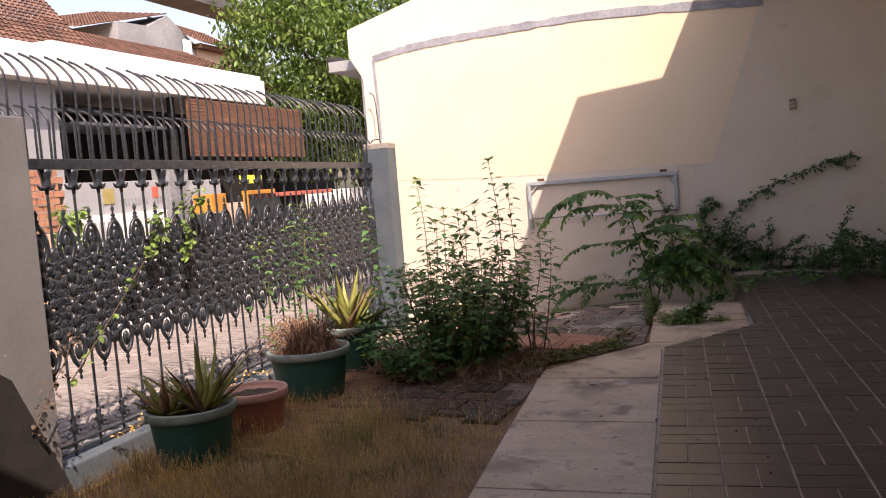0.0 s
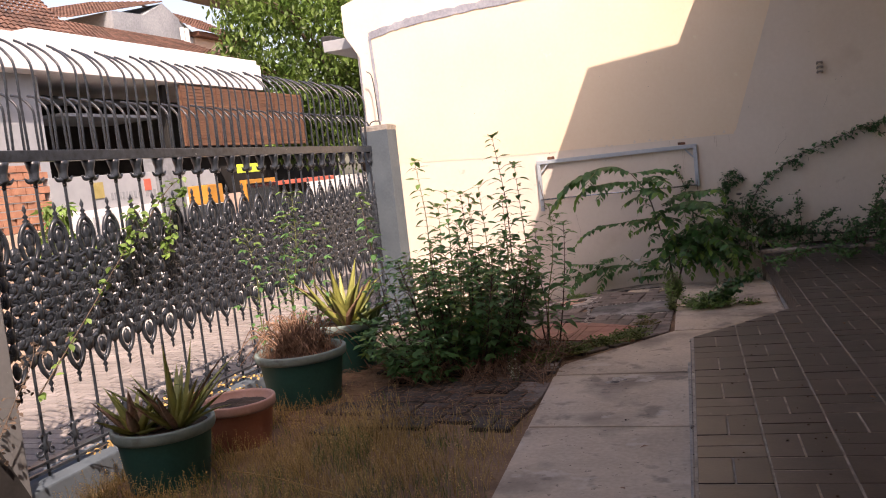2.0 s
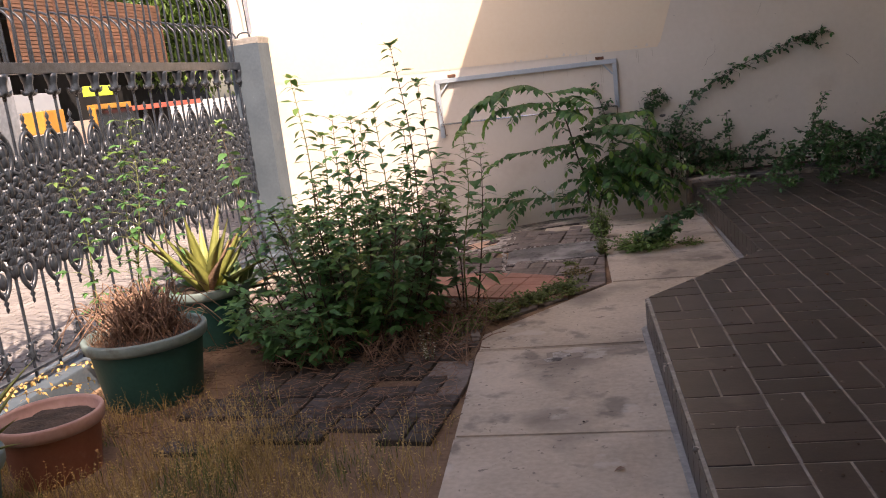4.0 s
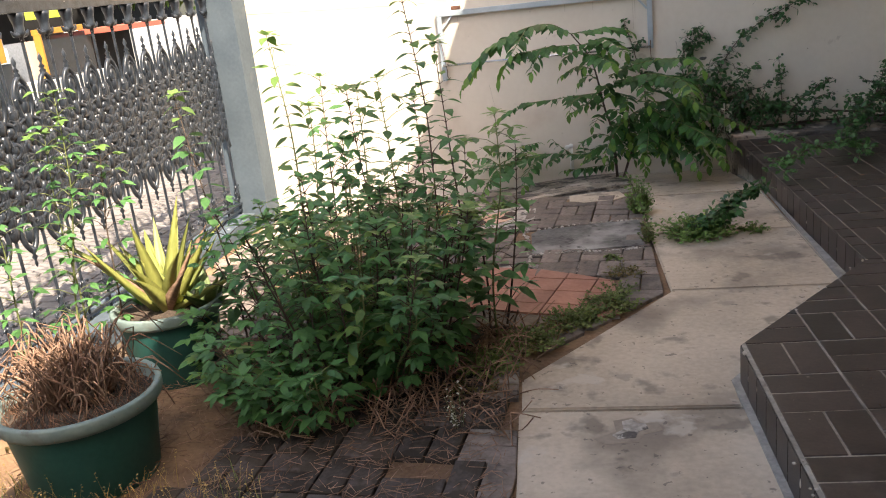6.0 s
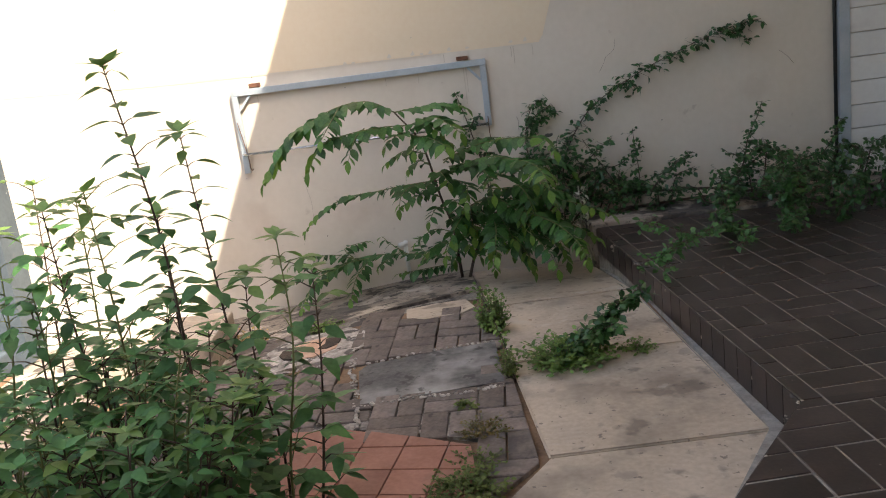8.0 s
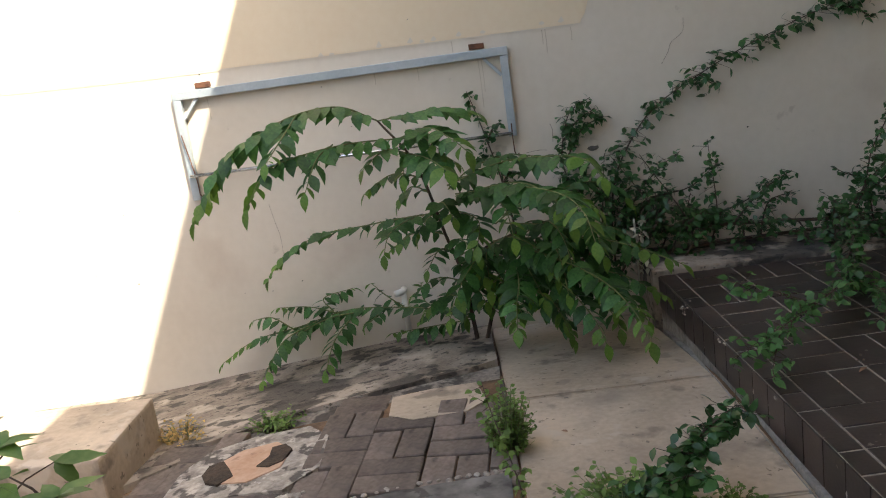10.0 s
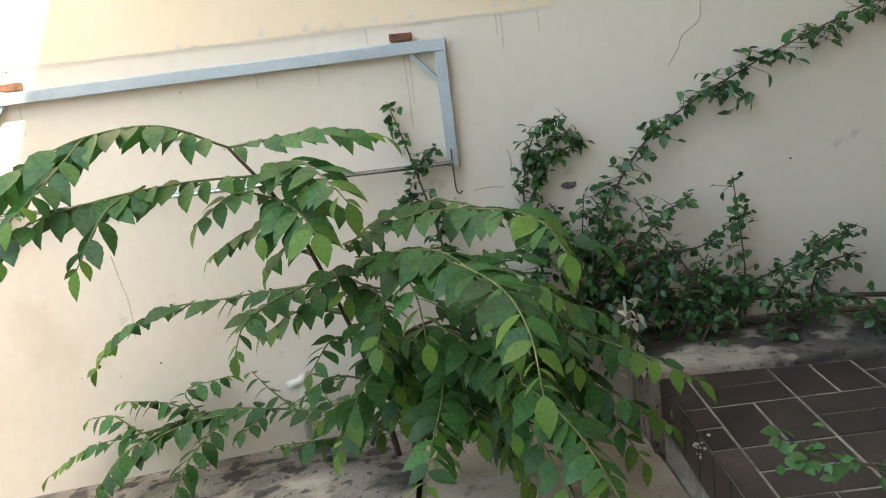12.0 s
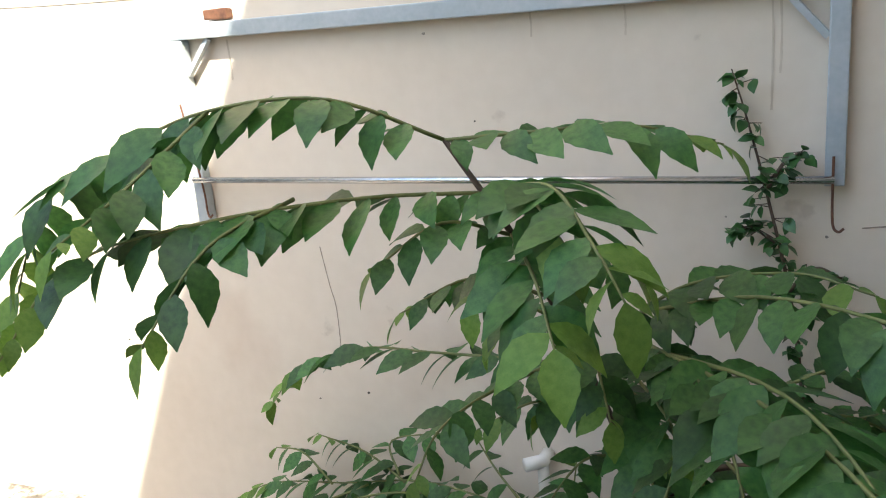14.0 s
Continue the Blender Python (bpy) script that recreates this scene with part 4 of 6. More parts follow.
# middle and low shoots along the wall
LOW = [
    ([(0.95, -0.21, 0.09), (0.86, -0.16, 0.15), (0.80, -0.12, 0.20)], 0.07),
    ([(0.78, -0.19, 0.09), (0.60, -0.24, 0.09), (0.44, -0.26, 0.03), (0.34, -0.26, -0.05)], 0.075),
    ([(0.40, -0.15, 0.03), (0.30, -0.12, 0.09), (0.20, -0.10, 0.08)], 0.065),
    ([(1.24, -0.28, 0.02), (1.12, -0.30, 0.08), (1.02, -0.30, 0.04)], 0.07),
    ([(1.2, -0.44, 0.56), (1.0, -0.42, 0.55), (0.84, -0.38, 0.53), (0.65, -0.35, 0.51), (0.47, -0.32, 0.43), (0.37, -0.3, 0.33)], 0.082),
    ([(1.1, -0.45, 0.56), (1.03, -0.6, 0.56), (0.99, -0.7, 0.54), (0.97, -0.75, 0.48)], 0.082),
    ([(1.2, -0.45, 0.58), (1.14, -0.5, 0.55), (1.09, -0.52, 0.49)], 0.082),
    ([(1.27, -0.26, 0.01), (1.1, -0.24, 0.07), (0.9, -0.22, 0.1), (0.68, -0.18, 0.1), (0.44, -0.15, 0.04), (0.2, -0.13, -0.01), (0.02, -0.12, -0.11)], 0.079),
    ([(0.63, -0.18, 0.09), (0.49, -0.12, 0.12), (0.32, -0.07, 0.12)], 0.074),
    ([(0.61, -0.17, 0.1), (0.56, -0.1, 0.15), (0.7, -0.06, 0.17)], 0.074),
    ([(0.52, -0.17, 0.06), (0.38, -0.3, 0.02), (0.29, -0.42, -0.11)], 0.079),
    ([(0.72, -0.2, 0.09), (0.64, -0.38, 0.03), (0.6, -0.5, -0.07)], 0.082),
    ([(1.27, -0.26, 0.01), (1.1, -0.26, 0.0), (0.88, -0.24, -0.02)], 0.077),
    ([(1.12, -0.24, 0.06), (1.04, -0.14, 0.09), (1.03, -0.08, 0.16)], 0.07),
    ([(0.85, -0.2, 0.09), (0.8, -0.3, 0.07), (0.77, -0.32, 0.06)], 0.064),
]
# fronds that reach out over the slabs
REACHING = [
    ([(1.35, -0.45, 0.35), (1.32, -0.58, 0.37), (1.25, -0.68, 0.3), (1.19, -0.74, 0.18)], 0.088),
    ([(1.48, -0.5, 0.34), (1.48, -0.8, 0.32), (1.46, -1.0, 0.29), (1.45, -1.15, 0.25)], 0.088),
    ([(1.55, -0.5, 0.32), (1.67, -0.75, 0.25), (1.74, -0.92, 0.18), (1.77, -1.0, 0.1)], 0.088),
    ([(1.4, -0.45, 0.41), (1.6, -0.75, 0.4), (1.76, -1.05, 0.37), (1.83, -1.3, 0.33), (1.86, -1.44, 0.26)], 0.088),
    ([(1.52, -0.5, 0.35), (1.77, -0.6, 0.29), (1.92, -0.7, 0.25), (2.04, -0.76, 0.18)], 0.088),
    ([(1.51, -0.5, 0.42), (1.78, -0.6, 0.41), (1.96, -0.7, 0.37), (2.11, -0.8, 0.31)], 0.088),
    ([(1.27, -0.5, 0.64), (1.51, -0.85, 0.7), (1.65, -1.15, 0.71), (1.7, -1.35, 0.68), (1.71, -1.5, 0.62)], 0.088),
    ([(1.24, -0.5, 0.68), (1.46, -0.6, 0.76), (1.66, -0.8, 0.79), (1.76, -1.0, 0.79), (1.8, -1.1, 0.74)], 0.088),
]
# short inner fronds
INNER = [
    ([(1.27, -0.5, 0.63), (1.5, -0.8, 0.71), (1.62, -1.05, 0.69), (1.67, -1.2, 0.61)], 0.088),
    ([(1.24, -0.48, 0.59), (1.39, -0.7, 0.67), (1.46, -0.88, 0.63), (1.48, -0.95, 0.53)], 0.088),
    ([(1.24, -0.48, 0.66), (1.35, -0.5, 0.74), (1.5, -0.55, 0.78), (1.6, -0.6, 0.77)], 0.088),
    ([(1.25, -0.47, 0.57), (1.35, -0.65, 0.55), (1.34, -0.8, 0.48)], 0.088),
    ([(1.44, -0.6, 0.6), (1.57, -0.8, 0.66), (1.69, -0.9, 0.66), (1.79, -0.95, 0.6)], 0.088),
    ([(1.46, -0.45, 0.48), (1.65, -0.55, 0.47), (1.86, -0.5, 0.41), (1.99, -0.45, 0.33)], 0.088),
    ([(1.46, -0.45, 0.33), (1.61, -0.6, 0.22), (1.65, -0.7, 0.1)], 0.088),
    ([(1.49, -0.45, 0.4), (1.53, -0.7, 0.33), (1.57, -0.85, 0.25)], 0.088),
    ([(1.68, -0.5, 0.4), (1.84, -0.6, 0.3), (1.93, -0.7, 0.15), (1.97, -0.75, 0.08)], 0.088),
    ([(1.54, -0.45, 0.32), (1.7, -0.55, 0.24), (1.82, -0.7, 0.14), (1.85, -0.8, 0.08)], 0.088),
    ([(1.24, -0.42, 0.28), (1.27, -0.38, 0.16), (1.24, -0.34, 0.04)], 0.088),
    ([(1.26, -0.42, 0.34), (1.34, -0.45, 0.28), (1.45, -0.5, 0.19), (1.48, -0.55, 0.11)], 0.088),
]
FRONDS = CROWN + LOW + REACHING + INNER
fr_r = random.Random(88)
for k in range(24):
    x0, z0 = fr_r.uniform(1.32, 1.66), fr_r.uniform(0.08, 0.50)
    a = math.radians(fr_r.uniform(-100, 12))
    L = fr_r.uniform(0.26, 0.5)
    dx, dy = math.cos(a) * L, math.sin(a) * L * 0.8
    y0 = fr_r.uniform(-0.6, -0.2)
    if y0 + dy > -0.12:
        dy = -0.12 - y0
    FRONDS.append(([(x0, y0, z0), (x0 + dx * 0.4, y0 + dy * 0.4, z0 + 0.07), (x0 + dx * 0.8, y0 + dy * 0.8, z0 + 0.03), (x0 + dx, y0 + dy, z0 - 0.08)], fr_r.uniform(0.07, 0.09)))
# short leafy twigs up the trunk
TRUNK = spline([(1.262, -0.30, 0.04), (1.248, -0.42, 0.28), (1.20, -0.43, 0.46), (1.135, -0.62, 0.80), (1.01, -0.62, 0.99)], 5)
for k in range(17):
    q = TRUNK[1 + k]
    a = math.radians(fr_r.choice((fr_r.uniform(-70, 10), fr_r.uniform(170, 260))))
    L = fr_r.uniform(0.13, 0.24)
    dx, dy = math.cos(a) * L, math.sin(a) * L
    FRONDS.append(([tuple(q), (q.x + dx * 0.5, q.y + dy * 0.5, q.z + 0.035), (q.x + dx, q.y + dy, q.z - 0.02)], fr_r.uniform(0.07, 0.09)))
for i, (pts, s) in enumerate(FRONDS):
    frond(pts, s, 500 + i)


# ---- vines along the wall and the porch edge ----
def vine(name, label, lines, seed, leaf=0.032, density=95, spread=0.035, material=VINE, r0=0.005, cat="vine", group="wall vines"):
    rr = random.Random(seed)
    b = Vector(lines[0][0])
    t = thing(name, label, cat, b, group)
    st, lv = Pile(), Pile()
    for ln in lines:
        line = spline([Vector(q) - b for q in ln], 8)
        st.tube(line, [r0 * (1 - 0.75 * i / len(line)) for i in range(len(line))], 5)
        for q0, q1 in zip(line, line[1:]):
            for _ in range(max(1, round((q1 - q0).length * density))):
                q = q0.lerp(q1, rr.random())
                a = rr.uniform(0, 6.28)
                d = Vector((math.cos(a), math.sin(a) * 0.8 - 0.15, rr.uniform(-0.7, 0.6))).normalized()
                L = rr.uniform(0.3, 1) * spread
                e = q + d * L
                if e.y + b.y > -0.012:
                    e.y = -0.012 - b.y
                st.tube([q, e], [0.0013, 0.0008], 3)
                for j in range(rr.choice((1, 2, 3))):
                    g = e.lerp(q, 0.3 * j)
                    d2 = Vector((rr.uniform(-1, 1), rr.uniform(-1, 0.2), rr.uniform(-0.8, 0.4)))
                    lv.add(SMALL_LEAF, place(g, d2, leaf * rr.uniform(0.65, 1.15), rr.uniform(-0.8, 0.8)))
    st.put("stem", BARK, t)
    lv.put("leaves", material, t)
    return t


vine("climbing_vine", "dark small-leaved vine arching up across the cream wall",
     [[(1.95, -0.10, 0.15), (1.96, -0.06, 0.38), (2.0, -0.05, 0.56), (2.09, -0.05, 0.72), (2.20, -0.05, 0.84), (2.40, -0.05, 0.955), (2.66, -0.05, 1.07), (2.98, -0.05, 1.175), (3.23, -0.05, 1.22)], [(2.98, -0.06, 1.175), (3.08, -0.07, 1.15), (3.15, -0.08, 1.10)], [(2.40, -0.06, 0.955), (2.46, -0.07, 0.90)]], 1, 0.040, 120, 0.085)
vine("climbing_vine", "upright clump of dark vine leaves on the cream wall",
     [[(1.90, -0.10, 0.05), (1.82, -0.08, 0.30), (1.78, -0.06, 0.52), (1.76, -0.05, 0.68), (1.81, -0.05, 0.86), (1.91, -0.05, 0.92)], [(1.78, -0.06, 0.66), (1.86, -0.05, 0.78), (1.96, -0.05, 0.83)],
      [(1.77, -0.06, 0.74), (1.84, -0.05, 0.82), (1.93, -0.05, 0.87)], [(1.80, -0.07, 0.46), (1.86, -0.06, 0.58), (1.84, -0.05, 0.64)], [(1.80, -0.07, 0.50), (1.74, -0.06, 0.60)]], 2, 0.037, 125, 0.045)
vine("climbing_vine", "slender vine shoot with a pale bud behind the steel frame",
     [[(1.52, -0.10, 0.25), (1.48, -0.06, 0.55), (1.43, -0.04, 0.77), (1.39, -0.03, 0.92), (1.36, -0.03, 1.02)], [(1.43, -0.05, 0.79), (1.46, -0.04, 0.84), (1.49, -0.04, 0.86)], [(1.45, -0.05, 0.68), (1.40, -0.05, 0.71), (1.37, -0.05, 0.70)],
      [(1.47, -0.06, 0.58), (1.52, -0.05, 0.63), (1.57, -0.05, 0.61)]], 3, 0.034, 75, 0.035)
r = random.Random(77)
lines = []
for i in range(17):
    x = 2.05 + 0.1 * i + r.uniform(-0.05, 0.05)
    h = r.uniform(0.26, 0.44) * (1 if x < 2.9 else 1.3)
    y = r.uniform(-0.38, -0.12) if x > 2.5 else r.uniform(-0.18, -0.08)
    sl = r.uniform(-0.25, 0.28)
    lines.append([(x, y, 0.18 if x > 2.5 else 0.26), (x + sl * 0.3, y, 0.18 + h * 0.4), (x + sl, y + 0.02, max(0.28, h * r.uniform(0.7, 1.0)))])
vine("vine_thicket", "dense dark small-leaved vine thicket on the porch edge", lines, 4, 0.035, 150, 0.078, cat="bush", group="")
lines = []
for i in range(16):
    x = 2.9 + 0.07 * i + r.uniform(-0.05, 0.05)
    y = r.uniform(-1.0, -0.3)
    h = r.uniform(0.35, 0.6)
    lines.append([(x, y, 0.15), (x + r.uniform(-0.1, 0.1), y - 0.05, 0.15 + h * 0.6), (x + r.uniform(-0.2, 0.15), y - 0.12, h)])
vine("vine_thicket", "dark vine thicket spreading over the porch tiles", lines, 5, 0.036, 190, 0.085, cat="bush", group="")
lines = []
for i in range(7):
    x = 1.9 + 0.07 * i + r.uniform(-0.03, 0.03)
    y = r.uniform(-0.22, -0.08)
    lines.append([(x, y, 0.12), (x + r.uniform(-0.08, 0.1), y, 0.3), (x + r.uniform(-0.15, 0.2), y + 0.02, r.uniform(0.42, 0.72))])
vine("vine_thicket", "dark vine thicket between wall and porch step", lines, 6, 0.034, 90, 0.070, cat="bush", group="")
for i, ln in enumerate(([(2.9, -0.5, 0.35), (2.75, -0.8, 0.34), (2.62, -1.02, 0.26)], [(3.1, -0.7, 0.35), (3.0, -1.05, 0.32), (2.92, -1.25, 0.24)])):
    vine("vine_spray", "flat leafy vine spray over the porch tiles", [ln], 70 + i, 0.038, 210, 0.075, group="vine sprays")
SHOOTS = ([(2.0, -0.12, 0.32), (2.08, -0.10, 0.46), (2.19, -0.10, 0.57), (2.28, -0.10, 0.63)], [(2.03, -0.12, 0.32), (2.14, -0.10, 0.43), (2.31, -0.10, 0.46), (2.45, -0.10, 0.56)],
          [(2.1, -0.14, 0.34), (2.26, -0.12, 0.38), (2.41, -0.12, 0.32)], [(2.3, -0.2, 0.24), (2.42, -0.16, 0.33), (2.56, -0.14, 0.38), (2.68, -0.14, 0.46)],
          [(2.85, -0.3, 0.30), (2.99, -0.3, 0.38), (3.04, -0.3, 0.56), (3.10, -0.3, 0.68), (3.13, -0.3, 0.76)], [(3.0, -0.3, 0.36), (3.12, -0.28, 0.45), (3.16, -0.28, 0.52)],
          [(3.3, -0.4, 0.3), (3.48, -0.35, 0.45), (3.59, -0.3, 0.60)], [(2.45, -0.22, 0.28), (2.60, -0.2, 0.42), (2.74, -0.2, 0.50)],
          [(2.0, -0.25, 0.2), (2.12, -0.22, 0.32), (2.14, -0.2, 0.48)], [(1.9, -0.14, 0.3), (1.96, -0.1, 0.42), (2.06, -0.08, 0.50)])
for i, ln in enumerate(SHOOTS):
    vine("climbing_vine", "short dark vine shoot leaning on the cream wall", [ln], 20 + i, 0.032, 130, 0.05)
p = Pile()
p.tube(spline([(1.62, -0.3, 0.12), (1.93, -0.12, 0.28), (2.04, -0.12, 0.32), (2.3, -0.12, 0.28), (2.6, -0.14, 0.27), (3.1, -0.2, 0.24)], 8), 0.008, 7)
p.tube(spline([(2.05, -0.12, 0.17), (2.12, -0.1, 0.3), (2.22, -0.1, 0.42)], 6), 0.005, 5)
p.tube(spline([(2.1, -0.15, 0.18), (2.6, -0.10, 0.19), (3.2, -0.12, 0.2)], 6), 0.008, 5)
tagged(p.put("woody_branch", BARK), "long bare brown vine branch lying along the wall", "branch")
p = Pile()
rr = random.Random(5)
for i in range(60):
    z = rr.uniform(0.2, 0.42)
    p.add(leaf_data(1.0, 0.6, 0.2, 0.2, 3), place(Vector((2.0 + rr.uniform(-0.04, 0.04), -0.42 + rr.uniform(-0.05, 0.05), z)), (rr.uniform(-1, 1), rr.uniform(-1, 1), rr.uniform(-1.2, 0)), 0.035))
p.tube([(2.0, -0.43, 0.1), (2.0, -0.42, 0.42)], 0.004, 5)
tagged(p.put("flower_spike", PINKPALE), "pale dried seed spike beside the porch step", "weed")


# ---- low weeds on the slabs and joints ----
def low_weed(x, y, rad, h, n, material, seed, label, leaf=0.02):
    rr = random.Random(seed)
    z = gz(x, y)
    t = thing("low_weed", label, "weed", (x, y, z), "low weeds")
    st, lv = Pile(), Pile()
    for i in range(n):
        a, q = rr.uniform(0, 6.28), math.sqrt(rr.random()) * rad
        e = Vector((q * math.cos(a), q * math.sin(a), h * rr.uniform(0.25, 1) * (1 - 0.5 * q / rad)))
        st.tube([(0.3 * e.x, 0.3 * e.y, -0.01), (0.7 * e.x, 0.7 * e.y, e.z * 0.7), e], [0.0016, 0.0013, 0.0008], 3)
        for j in range(6):
            g = Vector((0.3 * e.x, 0.3 * e.y, 0)).lerp(e, 0.3 + 0.14 * j)
            lv.add(SMALL_LEAF, place(g, (rr.uniform(-1, 1), rr.uniform(-1, 1), rr.uniform(-0.3, 0.6)), leaf * rr.uniform(0.6, 1.2), rr.uniform(-0.7, 0.7)))
    st.put("stem", STALK, t)
    lv.put("leaves", material, t)


low_weed(1.66, -2.02, 0.22, 0.13, 220, LEAF_PALE, 1, "low yellowish green weed clump on the path joint", 0.025)
low_weed(1.95, -1.98, 0.09, 0.06, 30, LEAF_PALE, 2, "small weed tuft on the slab joint", 0.018)
low_weed(1.38, -1.55, 0.09, 0.30, 110, LEAF_PALE, 3, "weed tuft beside the path edge", 0.022)
low_weed(1.40, -2.1, 0.06, 0.2, 30, GRASS, 4, "weed tuft beside the path edge", 0.02)
low_weed(0.50, -1.05, 0.12, 0.09, 45, LEAF_PALE, 5, "weed tuft on the cement ledge joint")
low_weed(0.12, -1.0, 0.12, 0.12, 45, STRAW, 6, "dry weed tuft beside the concrete block")
low_weed(1.20, -2.98, 0.14, 0.08, 110, GRASS, 7, "low weed patch along the path edge")
low_weed(1.04, -3.16, 0.14, 0.07, 110, GRASS, 8, "low weed patch along the path edge")
low_weed(0.88, -3.36, 0.15, 0.08, 120, GRASS, 9, "low weed patch along the path edge")
low_weed(0.74, -3.55, 0.15, 0.08, 120, GRASS, 10, "dry weed patch along the path edge")
low_weed(0.70, -4.02, 0.05, 0.24, 8, PINKPALE, 11, "thin weed with pale flowers at the bush's foot", 0.013)
for i, (x, y) in enumerate(((1.30, -3.05), (1.12, -3.22), (0.98, -3.42), (1.24, -3.12), (0.90, -3.5), (0.82, -3.75), (1.36, -2.82), (1.40, -2.6), (0.74, -3.55))):
    low_weed(x - 0.13, y + 0.02, 0.11, 0.05, 45, DRYGREEN if i % 3 else GRASS, 60 + i, "low drying weed patch along the path edge", 0.015)
low_weed(1.22, -2.35, 0.05, 0.04, 20, GRASS, 12, "tiny weed tuft in the paving")
vine("creeping_shoot", "dark green leafy shoot creeping over the slab", [[(1.66, -2.0, 0.02), (1.78, -1.98, 0.12), (1.92, -1.90, 0.19), (2.0, -1.86, 0.22)], [(1.62, -2.0, 0.02), (1.74, -2.05, 0.10), (1.86, -2.04, 0.15)]], 31, 0.040, 330, 0.075, VINE, 0.004, "weed", "")
vine("creeping_shoot", "tall leafy weed stalk leaning over the path edge", [[(1.42, -2.15, 0.0), (1.40, -1.95, 0.10), (1.34, -1.72, 0.22), (1.32, -1.62, 0.27)]], 32, 0.026, 90, 0.04, LEAF_PALE, 0.003, "weed", "")
vine("creeping_shoot", "green shoot hanging over the porch tiles", [[(2.75, -0.75, 0.16), (2.60, -1.05, 0.24), (2.42, -1.30, 0.27), (2.25, -1.47, 0.27), (2.08, -1.60, 0.25)], [(2.42, -1.3, 0.27), (2.28, -1.28, 0.33), (2.16, -1.22, 0.36)], [(2.75, -0.75, 0.16), (2.72, -1.1, 0.22), (2.62, -1.35, 0.22)], [(2.25, -1.47, 0.27), (2.16, -1.66, 0.22)]], 33, 0.036, 100, 0.06, LEAF, 0.003, "weed", "")


# ---- pots ----
def pot(x, y, r, h, body, rim, label, tilt=0.0):
    z = gz(x, y) - 0.035
    t = thing("plant_pot", label, "plant pot", (x, y, z), "plant pots")
    bm = bmesh.new()
    prof = [(r * 0.74, 0.0), (r * 0.76, 0.012), (r * 0.90, h - 0.055), (r * 0.905, h - 0.045), (r * 0.86, h - 0.045), (r * 0.70, 0.02)]
    lathe(bm, prof, 40)
    for v in bm.verts:
        v.co.x += 0.003 * noise.noise(v.co * 5)
    part("body", bm, body, t, smooth=True)
    bm = bmesh.new()
    lathe(bm, [(r * 0.895, h - 0.05), (r * 0.97, h - 0.048), (r * 0.995, h - 0.035), (r, h - 0.006), (r * 0.985, h), (r * 0.93, h), (r * 0.905, h - 0.01), (r * 0.895, h - 0.04)], 40)
    part("rim", bm, rim, t, "faded thick rim", True)
    bm = bmesh.new()
    rings = [(0.001, 0.012), (r * 0.3, 0.010), (r * 0.6, 0.004), (r * 0.9, -0.004)]
    prev = None
    for rad, dz in rings:
        ring = [bm.verts.new((rad * math.cos(k * math.pi / 12), rad * math.sin(k * math.pi / 12), h - 0.035 + dz + 0.012 * noise.noise((x + rad * 9 * math.cos(k), y + rad * 9 * math.sin(k), 0)))) for k in range(24)]
        if prev:
            for k in range(24):
                bm.faces.new((prev[k], prev[(k + 1) % 24], ring[(k + 1) % 24], ring[k]))
        prev = ring
    part("soil", bm, SOIL, t, "dry brown soil", True)
    return Vector((x, y, z + h - 0.03))


P1 = pot(-0.51, -5.52, 0.225, 0.30, GREENPOT, GREENRIM, "dark green plastic pot with faded rim on the dry grass")
P2 = pot(-0.47, -5.00, 0.19, 0.25, REDPOT, REDRIM, "terracotta-red plastic pot holding only dry soil")
P3 = pot(-0.50, -4.27, 0.265, 0.33, GREENPOT, GREENRIM, "large dark green plastic pot with a dead plant")
P4 = pot(-0.58, -3.50, 0.225, 0.34, GREENPOT, GREENRIM, "dark green plastic pot holding a yellow aloe")


def blade_data(L, W, bend, thick=0.22):
    """A thick tapering succulent leaf along +x that curves up or down."""
    v, f = [], []
    n = 7
    for i in range(n + 1):
        s = i / n
        w = W * 0.5 * (1 - s ** 1.6) * (0.75 + 0.5 * min(1, s * 4)) + 0.0006
        x, z = L * s, bend * L * s * s
        v += [Vector((x, w, z + w * 0.5)), Vector((x, w * 0.5, z + w * 0.12)), Vector((x, -w * 0.5, z + w * 0.12)), Vector((x, -w, z + w * 0.5)), Vector((x, 0, z - w * thick * 2))]
    for i in range(n):
        a, b = 5 * i, 5 * (i + 1)
        for k in range(5):
            f.append((a + k, a + (k + 1) % 5, b + (k + 1) % 5, b + k))
    return v, f


def aloe(c, n, L, material, seed, label, spread=1.0, group="potted aloes", W=0.045):
    rr = random.Random(seed)
    t = thing("aloe_plant", label, "aloe plant", c, group)
    for i in range(n):
        a = i * 2.4 + rr.uniform(-0.3, 0.3)
        el = (0.25 + 1.15 * (1 - i / n) * spread) * rr.uniform(0.75, 1.15)
        d = Vector((math.cos(a) * math.sin(el), math.sin(a) * math.sin(el), math.cos(el)))
        l = L * rr.uniform(0.65, 1.1)
        p = Pile()
        p.add(blade_data(l, W * rr.uniform(0.8, 1.2), rr.uniform(-0.28, 0.12)), place(Vector((0.02 * math.cos(a), 0.02 * math.sin(a), -0.02)), d))
        p.put("leaf", DEAD if rr.random() < 0.14 else material, t)


